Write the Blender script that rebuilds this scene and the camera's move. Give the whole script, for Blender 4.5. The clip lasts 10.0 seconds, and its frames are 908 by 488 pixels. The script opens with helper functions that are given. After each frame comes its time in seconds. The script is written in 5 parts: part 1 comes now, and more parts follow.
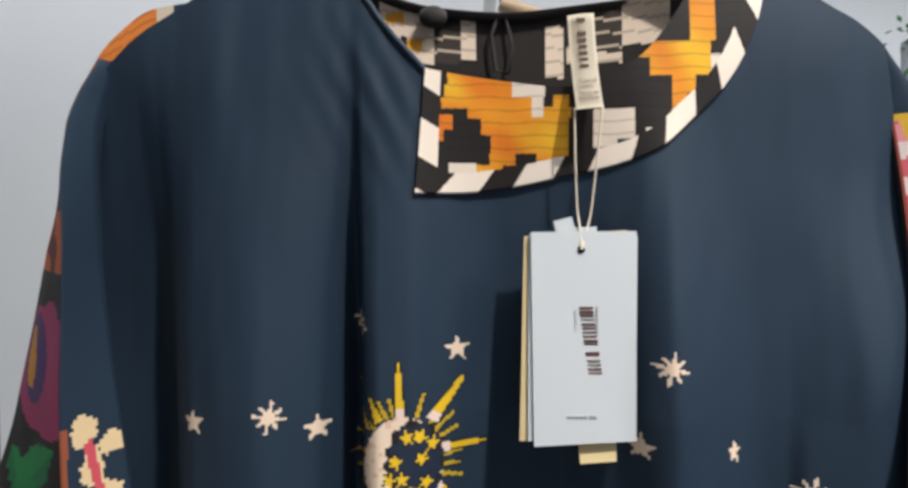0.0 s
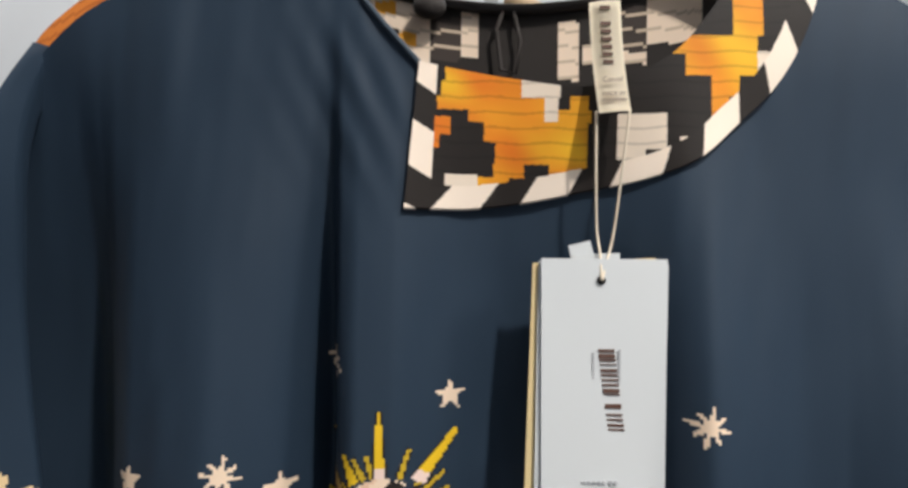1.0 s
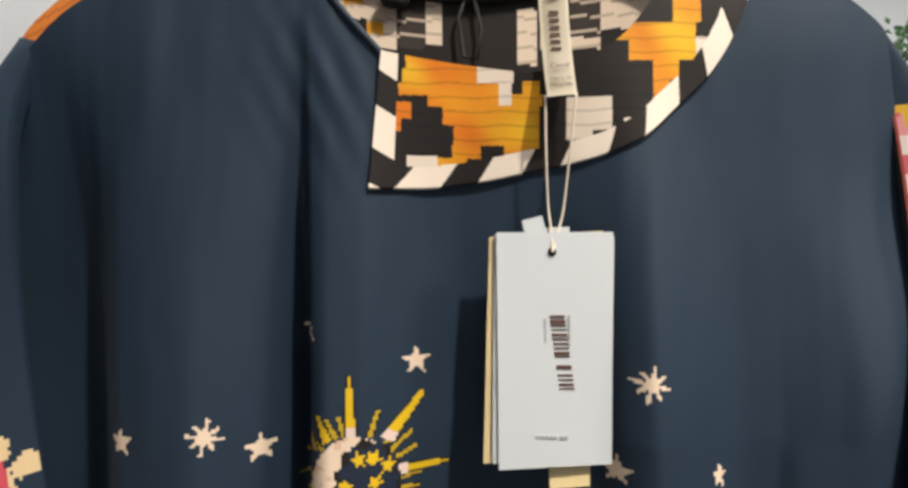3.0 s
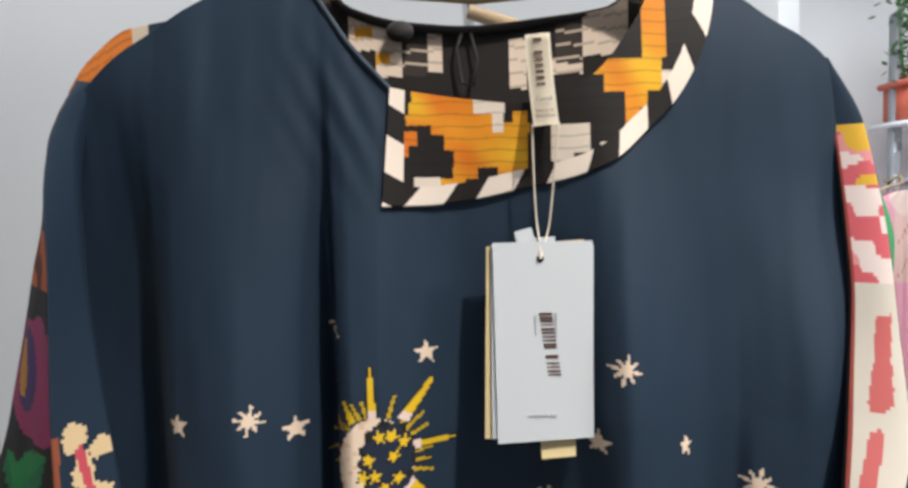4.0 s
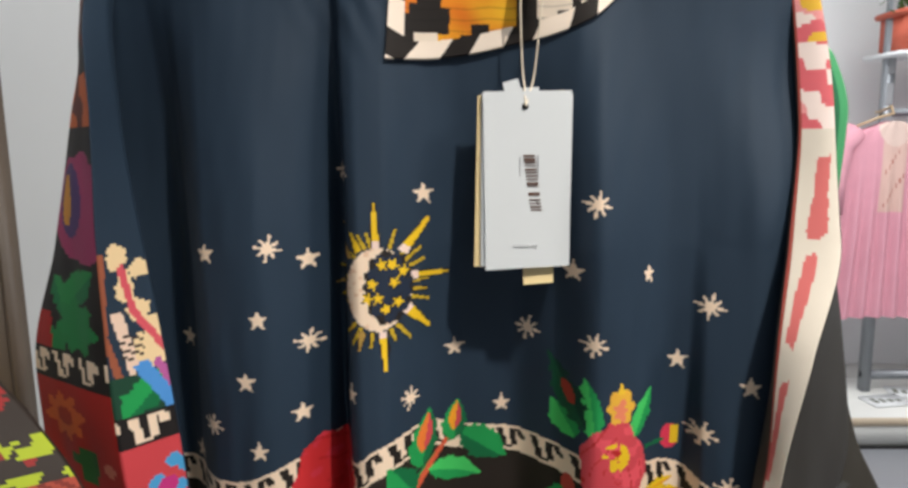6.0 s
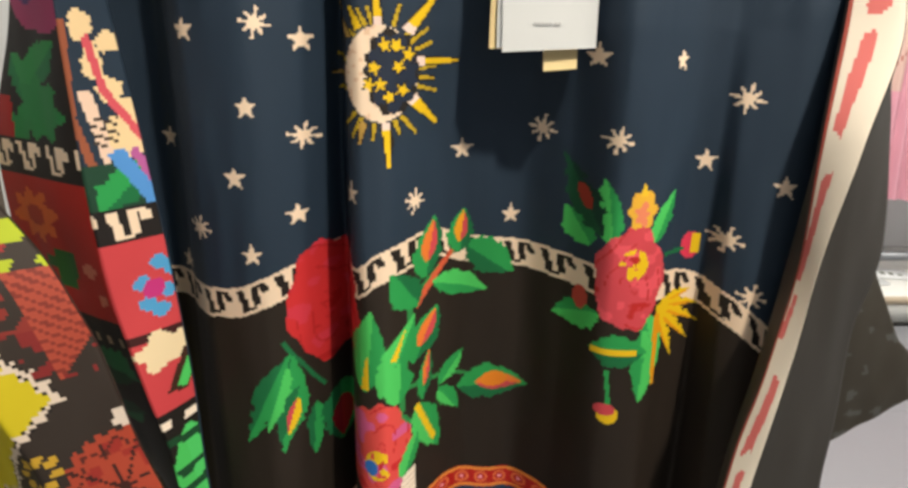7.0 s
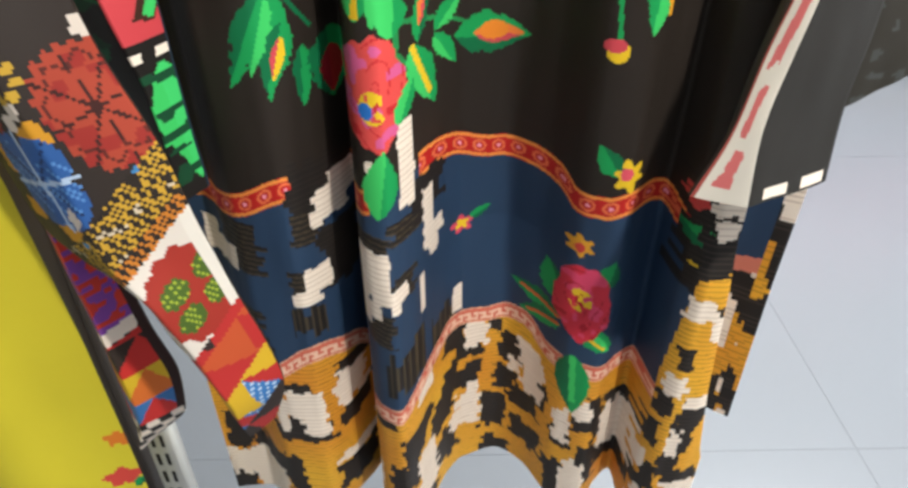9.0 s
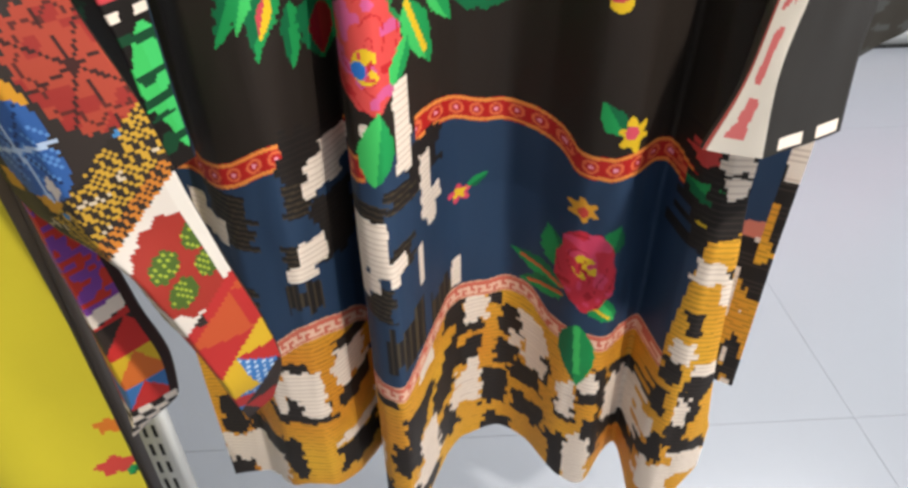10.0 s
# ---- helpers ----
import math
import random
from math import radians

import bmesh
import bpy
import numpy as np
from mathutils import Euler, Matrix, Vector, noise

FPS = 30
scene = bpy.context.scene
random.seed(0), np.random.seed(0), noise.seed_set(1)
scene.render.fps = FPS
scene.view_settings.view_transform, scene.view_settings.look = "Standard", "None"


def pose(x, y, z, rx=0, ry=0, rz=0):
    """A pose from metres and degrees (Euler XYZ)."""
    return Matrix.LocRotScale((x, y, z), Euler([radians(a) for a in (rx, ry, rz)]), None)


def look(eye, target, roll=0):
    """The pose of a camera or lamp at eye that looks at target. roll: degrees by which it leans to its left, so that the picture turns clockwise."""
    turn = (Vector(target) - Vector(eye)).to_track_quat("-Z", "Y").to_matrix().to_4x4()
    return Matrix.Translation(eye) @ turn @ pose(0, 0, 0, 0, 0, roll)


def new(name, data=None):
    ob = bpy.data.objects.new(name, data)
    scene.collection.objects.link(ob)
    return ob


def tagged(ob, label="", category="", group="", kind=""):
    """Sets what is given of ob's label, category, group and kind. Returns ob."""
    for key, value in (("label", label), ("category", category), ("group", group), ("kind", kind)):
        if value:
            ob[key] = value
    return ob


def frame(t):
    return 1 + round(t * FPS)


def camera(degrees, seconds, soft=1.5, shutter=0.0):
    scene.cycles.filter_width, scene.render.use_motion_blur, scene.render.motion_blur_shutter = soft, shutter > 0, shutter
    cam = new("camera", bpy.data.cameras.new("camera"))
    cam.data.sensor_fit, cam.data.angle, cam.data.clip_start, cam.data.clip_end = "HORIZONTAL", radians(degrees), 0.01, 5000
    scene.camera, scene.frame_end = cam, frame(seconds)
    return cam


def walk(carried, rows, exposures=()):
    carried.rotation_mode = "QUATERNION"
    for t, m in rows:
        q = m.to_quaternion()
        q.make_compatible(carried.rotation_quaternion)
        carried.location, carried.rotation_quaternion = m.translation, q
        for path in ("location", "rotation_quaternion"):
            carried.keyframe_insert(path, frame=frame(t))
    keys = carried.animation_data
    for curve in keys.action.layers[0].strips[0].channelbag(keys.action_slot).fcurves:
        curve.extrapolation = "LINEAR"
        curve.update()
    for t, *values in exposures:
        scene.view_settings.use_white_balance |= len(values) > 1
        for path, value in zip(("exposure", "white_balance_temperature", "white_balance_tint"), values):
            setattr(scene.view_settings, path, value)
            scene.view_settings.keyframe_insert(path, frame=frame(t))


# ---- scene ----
cam = camera(66.1, 10.0, soft=3.0)
PATH = [
    (0, (0.015, -0.023, 1.363), (-0.049, 1.975, 1.298), -0.6),
    (0.5, (0.012, 0.016, 1.359), (-0.072, 2.014, 1.327), 0.0),
    (1, (0.011, 0.042, 1.364), (-0.028, 2.041, 1.356), 0.6),
    (1.5, (0.026, 0.037, 1.367), (0.015, 2.037, 1.383), 0.3),
    (2, (0.031, 0.026, 1.368), (0.009, 2.026, 1.348), -0.0),
    (2.5, (0.033, 0.02, 1.365), (0.014, 2.019, 1.299), 0.0),
    (2.7, (0.032, 0.018, 1.358), (0.01, 2.018, 1.306), 0.0),
    (3.8, (0.027, -0.02, 1.384), (-0.039, 1.975, 1.251), -1.2),
    (4, (0.034, -0.043, 1.385), (-0.02, 1.951, 1.247), -1.5),
    (4.5, (0.037, -0.099, 1.361), (0.009, 1.897, 1.223), -1.2),
    (5, (0.037, -0.111, 1.349), (0.0, 1.874, 1.106), -1.2),
    (6.3, (0.033, -0.097, 1.307), (-0.007, 1.87, 0.947), -0.7),
    (6.5, (0.026, -0.09, 1.288), (0.026, 1.862, 0.848), -0.1),
    (7, (0.017, -0.075, 1.255), (0.019, 1.829, 0.644), 0.2),
    (7.5, (0.022, -0.064, 1.229), (-0.003, 1.789, 0.477), 0.1),
    (8, (0.008, -0.093, 1.201), (0.014, 1.701, 0.317), -0.2),
    (8.5, (0.008, -0.097, 1.186), (0.054, 1.638, 0.193), -0.5),
    (9, (0.011, -0.08, 1.15), (0.038, 1.544, -0.017), -0.2),
    (9.5, (0.002, -0.081, 1.137), (0.041, 1.523, -0.057), -1.4),
    (10, (0.001, -0.072, 1.125), (0.064, 1.531, -0.069), -1.1),
]
walk(cam, [(t, look(eye, target, roll)) for t, eye, target, roll in PATH],
     [(0, -0.26, 6250, 10), (1.5, -0.24, 6650, 10), (2.5, -0.18, 6950, 10), (4.0, -0.26, 6350, 10), (5.0, -0.20, 6250, 10), (6.5, -0.20, 7000, 9), (7.0, 0.03, 7350, 9),
      (7.5, 0.34, 6800, 7), (8.5, 0.44, 6350, 6), (9.5, 0.44, 6350, 8), (10.0, 0.44, 6450, 10)])

# ---- world and light: ceiling fittings of a shop, plus two added fills ----
world = bpy.data.worlds.new("world")
scene.world = world
world.use_nodes = True
world.node_tree.nodes["Background"].inputs[0].default_value = (0.9, 0.95, 1.0, 1)
world.node_tree.nodes["Background"].inputs[1].default_value = 0.3


def area_lamp(name, eye, target, size, watts, colour, shape="DISK"):
    data = bpy.data.lights.new(name, "AREA")
    data.shape, data.size, data.energy, data.color = shape, size, watts, colour
    ob = new(name, data)
    ob.matrix_world = look(eye, target)
    return ob


KEY = area_lamp("ceiling_spot_or_fill", (0.60, -0.50, 2.62), (0.20, 0.38, 1.05), 0.08, 7.0, (1.0, 0.94, 0.86))
KEY.data.spread = radians(76)
PANEL = area_lamp("ceiling_panel_or_fill", (0.75, -0.65, 2.66), (0.75, -0.65, 0), 1.3, 11.0, (0.97, 0.98, 1.0), "SQUARE")
# added fill from the right, no known fitting: brightens right sleeve and chest
SIDE_FILL = area_lamp("ceiling_spot_or_fill", (1.7, -0.35, 2.62), (0.2, 0.38, 1.1), 0.35, 19.0, (1.0, 0.96, 0.90))
# added fill behind the garments, no known fitting: lifts the left wall
WALL_FILL = area_lamp("ceiling_panel_or_fill", (-0.8, 0.9, 2.66), (-0.8, 0.9, 0), 0.9, 13.0, (1.0, 0.98, 0.96), "SQUARE")
FAR_PANEL = area_lamp("ceiling_panel_or_fill", (1.6, 1.5, 2.66), (1.6, 1.5, 0), 1.4, 62.0, (0.97, 0.98, 0.99), "SQUARE")


# ---- materials ----
def lin(r, g, b):
    return tuple(((c / 255) / 12.92 if c <= 10 else (((c / 255) + 0.055) / 1.055) ** 2.4) for c in (r, g, b))


def material(name, colour=(0.5, 0.5, 0.5), rough=0.6, metal=0.0, vary=0.08, scale=8.0, bump=0.0, bump_scale=400.0, attribute="", sheen=0.0, spec=0.5):
    mat = bpy.data.materials.new(name)
    mat.use_nodes = True
    nt = mat.node_tree
    bsdf = nt.nodes["Principled BSDF"]
    bsdf.inputs["Roughness"].default_value = rough
    bsdf.inputs["Metallic"].default_value = metal
    bsdf.inputs["Specular IOR Level"].default_value = spec
    bsdf.inputs["Sheen Weight"].default_value = sheen
    coord = nt.nodes.new("ShaderNodeTexCoord")
    big = nt.nodes.new("ShaderNodeTexNoise")
    big.inputs["Scale"].default_value = scale
    big.inputs["Detail"].default_value = 6
    nt.links.new(coord.outputs["Object"], big.inputs["Vector"])
    ramp = nt.nodes.new("ShaderNodeMapRange")
    ramp.inputs["To Min"].default_value, ramp.inputs["To Max"].default_value = 1 - vary, 1 + vary
    nt.links.new(big.outputs["Fac"], ramp.inputs["Value"])
    mix = nt.nodes.new("ShaderNodeMix")
    mix.data_type, mix.blend_type = "RGBA", "MULTIPLY"
    mix.inputs["Factor"].default_value = 1.0
    if attribute:
        att = nt.nodes.new("ShaderNodeAttribute")
        att.attribute_name = attribute
        nt.links.new(att.outputs["Color"], mix.inputs["A"])
    else:
        mix.inputs["A"].default_value = (*colour, 1)
    nt.links.new(ramp.outputs["Result"], mix.inputs["B"])
    nt.links.new(mix.outputs["Result"], bsdf.inputs["Base Color"])
    if bump:
        fine = nt.nodes.new("ShaderNodeTexNoise")
        fine.inputs["Scale"].default_value = bump_scale
        fine.inputs["Detail"].default_value = 3
        nt.links.new(coord.outputs["Object"], fine.inputs["Vector"])
        b = nt.nodes.new("ShaderNodeBump")
        b.inputs["Strength"].default_value = bump
        b.inputs["Distance"].default_value = 0.001
        nt.links.new(fine.outputs["Fac"], b.inputs["Height"])
        nt.links.new(b.outputs["Normal"], bsdf.inputs["Normal"])
    return mat


CLOTH = material("printed_lawn", rough=0.62, vary=0.14, scale=7, bump=0.10, bump_scale=1400, attribute="print", sheen=0.0, spec=0.25)
BINDING = material("dark_binding", lin(38, 32, 30), 0.75, bump=0.2)
NAVY_TRIM = material("navy_cloth", lin(40, 54, 68), 0.65, bump=0.2)
CARD = material("white_card", lin(204, 208, 211), 0.45, vary=0.02)
CREAM_CARD = material("cream_card", lin(222, 200, 150), 0.6, vary=0.05)
INK = material("brown_ink", lin(88, 60, 48), 0.6)
FAINT_INK = material("faint_ink", lin(176, 178, 182), 0.6)
GREY_INK = material("grey_ink", lin(120, 122, 112), 0.6)
STRING = material("cotton_string", lin(222, 210, 190), 0.8, bump=0.3)
LABEL = material("label_satin", lin(226, 216, 196), 0.55, bump=0.15)
HANGER = material("beige_plastic", lin(196, 170, 136), 0.35, vary=0.04)
STEEL = material("chrome", lin(190, 190, 190), 0.25, 1.0)
GREY_METAL = material("grey_metal", lin(170, 172, 176), 0.45, 0.4)
WALL = material("white_paint", lin(232, 234, 236), 0.6, vary=0.03, scale=3, bump=0.05, bump_scale=60)
FLOOR = material("white_tile", lin(143, 146, 152), 0.25, vary=0.03, scale=2)
GROUT = material("grey_grout", lin(140, 142, 147), 0.8, vary=0.08)
CEILING = material("ceiling_paint", lin(235, 235, 232), 0.8, vary=0.02)
BROWN_POST = material("brown_post", lin(74, 60, 47), 0.5, vary=0.15)
WHITE_POST = material("cream_steel", lin(205, 203, 196), 0.4, vary=0.05)
DARK = material("slot_dark", lin(24, 22, 20), 0.8)
TERRACOTTA = material("terracotta", lin(196, 96, 74), 0.7, vary=0.12, scale=14)
LEAF = material("leaf_green", lin(74, 120, 66), 0.6, vary=0.25, scale=30)


# ---- helpers for meshes ----
def empty(name, place=(0, 0, 0)):
    ob = new(name)
    ob.location = place
    return ob


def part(name, bm, mat, parent=None, label="", smooth=True):
    me = bpy.data.meshes.new(name)
    bm.to_mesh(me)
    bm.free()
    me.materials.append(mat)
    if smooth:
        me.shade_smooth()
    ob = new(name, me)
    if parent:
        ob.parent = parent
        ob.matrix_parent_inverse = parent.matrix_basis.inverted()
    return tagged(ob, label)


def sheet(name, P, C, mat, parent=None, label="", keep=None):
    """A cloth from a grid of places P (rows, columns, 3) with one print colour C for each cell."""
    h, w = P.shape[:2]
    idx = np.arange(h * w).reshape(h, w)
    quads = np.stack([idx[:-1, :-1], idx[:-1, 1:], idx[1:, 1:], idx[1:, :-1]], -1)
    if keep is not None:
        quads, C = quads[keep], C[keep]
    quads = quads.reshape(-1, 4)
    n = len(quads)
    me = bpy.data.meshes.new(name)
    me.vertices.add(h * w)
    me.vertices.foreach_set("co", P.reshape(-1).astype(np.float32))
    me.loops.add(4 * n)
    me.loops.foreach_set("vertex_index", quads.reshape(-1).astype(np.int32))
    me.polygons.add(n)
    me.polygons.foreach_set("loop_start", np.arange(0, 4 * n, 4, dtype=np.int32))
    me.update(calc_edges=True)
    att = me.color_attributes.new("print", "FLOAT_COLOR", "CORNER")
    rgba = np.ones((n, 4, 4), np.float32)
    rgba[:, :, :3] = C.reshape(-1, 1, 3)
    att.data.foreach_set("color", rgba.reshape(-1))
    me.materials.append(mat)
    me.shade_smooth()
    ob = new(name, me)
    if parent:
        ob.parent = parent
        ob.matrix_parent_inverse = parent.matrix_basis.inverted()
    return tagged(ob, label)


def box(bm, lo, hi, bevel=0.0):
    r = bmesh.ops.create_cube(bm, size=1.0)
    for v in r["verts"]:
        v.co = Vector([lo[i] + (v.co[i] + 0.5) * (hi[i] - lo[i]) for i in range(3)])
    if bevel:
        edges = list({e for v in r["verts"] for e in v.link_edges})
        bmesh.ops.bevel(bm, geom=edges, offset=bevel, segments=2, affect="EDGES")
    return bm


def tube(points, radius, sides=8, bm=None):
    bm = bm or bmesh.new()
    pts = [Vector(p) for p in points]
    rings = []
    for i, p in enumerate(pts):
        d = (pts[min(i + 1, len(pts) - 1)] - pts[max(i - 1, 0)]).normalized()
        a = d.orthogonal().normalized() if not rings else (a - d * a.dot(d)).normalized()
        b = d.cross(a)
        r = radius(i / max(1, len(pts) - 1)) if callable(radius) else radius
        rings.append([bm.verts.new(p + (a * math.cos(k * math.tau / sides) + b * math.sin(k * math.tau / sides)) * r) for k in range(sides)])
    for r0, r1 in zip(rings, rings[1:]):
        for k in range(sides):
            bm.faces.new((r0[k], r0[(k + 1) % sides], r1[(k + 1) % sides], r1[k]))
    bm.faces.new(rings[0][::-1])
    bm.faces.new(rings[-1])
    return bm


def smooth_line(x, knots):
    """A smooth line through knots (place, value) with no overshoot."""
    k = np.array(knots, float)
    xs, ys = k[:, 0], k[:, 1]
    h = np.diff(xs)
    d = np.diff(ys) / h
    m = np.zeros(len(xs))
    m[0], m[-1] = d[0], d[-1]
    for i in range(1, len(xs) - 1):
        m[i] = 0 if d[i - 1] * d[i] <= 0 else 2 * d[i - 1] * d[i] / (d[i - 1] + d[i])
    x = np.clip(np.asarray(x, float), xs[0], xs[-1])
    i = np.clip(np.searchsorted(xs, x) - 1, 0, len(xs) - 2)
    t = (x - xs[i]) / h[i]
    return (2 * t**3 - 3 * t**2 + 1) * ys[i] + (t**3 - 2 * t**2 + t) * h[i] * m[i] + (3 * t**2 - 2 * t**3) * ys[i + 1] + (t**3 - t**2) * h[i] * m[i + 1]


# ---- the printed cloth: motifs in counted stitches ----
NAVY, INKY, CREAM = lin(36, 51, 67), lin(40, 33, 28), lin(232, 208, 184)
GOLD, DGREEN, GREEN, LGREEN = lin(226, 186, 36), lin(18, 104, 62), lin(32, 148, 78), lin(66, 190, 96)
RED, ROSE, PINK, ORANGE = lin(180, 40, 40), lin(200, 70, 80), lin(214, 96, 140), lin(226, 120, 52)
AMBER, WHITE, BLUE, BLACK = lin(222, 154, 42), lin(238, 222, 206), lin(44, 110, 190), lin(34, 29, 27)


def jitter(i, j, seed=0.0):
    return np.mod(np.sin(i * 12.9898 + j * 78.233 + seed * 37.719) * 43758.5453, 1.0)


def blotch(u, v, size, seed):
    """Smooth lattice noise from 0 to 1."""
    a, b = u / size, v / size
    i, j = np.floor(a), np.floor(b)
    f, g = a - i, b - j
    f, g = f * f * (3 - 2 * f), g * g * (3 - 2 * g)
    return (jitter(i, j, seed) * (1 - f) + jitter(i + 1, j, seed) * f) * (1 - g) + (jitter(i, j + 1, seed) * (1 - f) + jitter(i + 1, j + 1, seed) * f) * g


class Canvas:
    def __init__(self, u, v, ground):
        self.u, self.v = u, v
        self.c = np.empty((*u.shape, 3))
        self.c[:] = ground

    def put(self, where, colour):
        self.c[where] = colour

    def local(self, x, z, angle=0.0):
        a = radians(angle)
        p, q = self.u - x, self.v - z
        return p * math.cos(a) + q * math.sin(a), -p * math.sin(a) + q * math.cos(a)

    def disc(self, x, z, rx, rz, colour, angle=0.0, rough=0.0, lobes=0):
        p, q = self.local(x, z, angle)
        r = np.hypot(p / rx, q / rz)
        th = np.arctan2(q, p)
        self.put(r < 1 + (rough * np.sin(lobes * th + x * 900) if lobes else 0), colour)

    def rect(self, x0, z0, x1, z1, colour, rib=None):
        w = (self.u >= min(x0, x1)) & (self.u < max(x0, x1)) & (self.v >= min(z0, z1)) & (self.v < max(z0, z1))
        self.put(w, colour)
        if rib:
            self.put(w & (np.mod(self.v, 0.0064) < 0.0016), rib)

    def stroke(self, x0, z0, x1, z1, width, colour, taper=1.0):
        d = math.hypot(x1 - x0, z1 - z0)
        p, q = self.local(x0, z0, math.degrees(math.atan2(z1 - z0, x1 - x0)))
        t = np.clip(p / d, 0, 1)
        self.put((p > 0) & (p < d) & (np.abs(q) < 0.5 * width * (1 - t + t * taper)), colour)

    def star(self, x, z, r=0.0082, squeeze=1.0, colour=CREAM, turn=0.0):
        p, q = (self.u - x) / squeeze, self.v - z
        th = np.mod(np.arctan2(p, q) + turn, math.tau / 5)
        th = np.minimum(th, math.tau / 5 - th)
        tip, nook, wide = r, 0.41 * r, math.tau / 10
        self.put(np.hypot(p, q) < tip * nook * math.sin(wide) / (tip * np.sin(th) + nook * np.sin(wide - th)), colour)

    def flake(self, x, z, r=0.0095, squeeze=1.0, colour=CREAM):
        p, q = (self.u - x) / squeeze, self.v - z
        rr = np.hypot(p, q)
        th = np.arctan2(q, p) + 0.2
        d = np.abs(np.sin(th * 4)) / 4 * rr
        arm = np.where(np.mod(np.round(th / (math.pi / 4)), 2) == 0, r, r * 0.82)
        self.put((d < 0.00085) & (rr < arm), colour)
        self.put(rr < 0.0017, colour)

    def leaf(self, x, z, length, width, angle, light=GREEN, dark=DGREEN, vein=None, teeth=0.14):
        """A saw-edged leaf from its stalk at (x, z), pointing along angle."""
        p, q = self.local(x, z, angle)
        t = p / length
        half = 0.5 * width * np.sin(np.clip(t, 0, 1) ** 0.8 * math.pi) * (1 + teeth * (2 * jitter(np.floor(t * 15), np.sign(q), x * 31) - 1))
        inside = (t > 0) & (t < 1) & (np.abs(q) < half)
        self.put(inside, dark)
        self.put(inside & (q > -0.08 * width), light)
        if vein is not None:
            self.put((t > 0.02) & (t < 0.8) & (np.abs(q) < 0.09 * width), vein)

    def rose(self, x, z, rx, rz, seed=1.0, body=ROSE, dark=RED, light=PINK, heart=GOLD, hx=0.0, hz=0.0):
        p, q = (self.u - x) / rx, (self.v - z) / rz
        r, th = np.hypot(p, q), np.arctan2(q, p)
        edge = 1 + 0.05 * np.sin(5 * th + seed) + 0.03 * np.sin(11 * th + 2 * seed)
        inside = r < edge
        n = blotch(self.u, self.v, rx * 0.35, seed)
        self.put(inside, body)
        self.put(inside & (n > 0.66), light)
        fold = np.abs(np.mod(r * 2.6 + 0.35 * np.sin(3 * th + seed), 1.0) - 0.5) < 0.045
        self.put(inside & fold & (np.sin(2 * th + seed * 3) > -0.3), dark)
        self.put(inside & (q < -0.2) & (n < 0.2), dark)
        p2, q2 = p - hx, q - hz
        h = np.hypot(p2 / 0.42, q2 / 0.3)
        self.put((h < 1) & (blotch(self.u, self.v, 0.004, seed + 3) > 0.42), heart)
        self.put((h < 0.55) & (blotch(self.u, self.v, 0.0034, seed + 5) > 0.66), dark)

    def bud(self, x, z, length, width, angle, tip=ORANGE, core=ROSE):
        self.leaf(x, z, length, width, angle, GREEN, DGREEN)
        a = radians(angle)
        self.leaf(x + math.cos(a) * length * 0.25, z + math.sin(a) * length * 0.25, length * 0.68, width * 0.5, angle, tip, core, None, 0.0)

    def hatch(self, x0, z0, x1, z1, upright=False):
        """Dark combed strokes with ragged ends and thin olive ribs."""
        a, b = (self.v, self.u) if upright else (self.u, self.v + 0.16 * (self.u - x0))
        (a0, a1), (b0, b1) = ((z0, z1), (x0, x1)) if upright else ((x0, x1), (z0, z1))
        row = np.floor(b / 0.0052)
        reach = 0.30 * (a1 - a0)
        w = (b >= b0) & (b < b1) & (a > a0 + reach * jitter(row, 1, x0)) & (a < a1 - reach * jitter(row, 2, z0))
        self.put(w, BLACK)
        self.put(w & (np.mod(b, 0.0052) < 0.0015), lin(72, 62, 46))

    def block(self, x0, z0, x1, z1, colour, rib, jag=0.8):
        """An ikat block: ribbed rows whose ends step in and out."""
        row, column = np.floor(self.v / 0.0068), np.floor(self.u / 0.0055)
        side, end = jag * min(0.011, 0.42 * (x1 - x0)), jag * min(0.014, 0.32 * (z1 - z0))
        w = (self.u >= x0 + side * (jitter(row, 3, x0) - 0.5)) & (self.u < x1 + side * (jitter(row, 4, x1) - 0.5))
        w &= (self.v >= z0 + end * (jitter(column, 5, z0) - 0.5)) & (self.v < z1 + end * (jitter(column, 6, z1) - 0.5))
        self.put(w, colour)
        self.put(w & (np.mod(self.v, 0.0052) < 0.0013), rib)

    def amber(self, where):
        """Ribbed amber ground that drifts from yellow to orange."""
        m = blotch(self.u, self.v * 0.6, 0.045, 21)[..., None]
        tone = (1 - m) * np.array(lin(214, 132, 40)) + m * np.array(lin(226, 172, 50))
        self.c[where] = tone[where]
        ribs = where & (np.mod(self.v + 0.0004 * np.sin(self.u * 260), 0.0052) < 0.0014)
        self.c[ribs] *= 0.62

    def leopard(self, where, cell=0.0042, seed=2.0):
        """Ikat blocks: amber ground with ribs, black and white stepped spots."""
        i, j = np.floor(self.u / cell) * cell, np.floor(self.v / (cell * 0.75)) * cell * 0.75
        self.amber(where)
        j = j * 0.62
        n = blotch(i, j, 0.0165, seed)
        self.put(where & (n > 0.555), BLACK)
        self.put(where & (n > 0.555) & (np.mod(self.v, 0.0064) < 0.0014), lin(58, 50, 44))
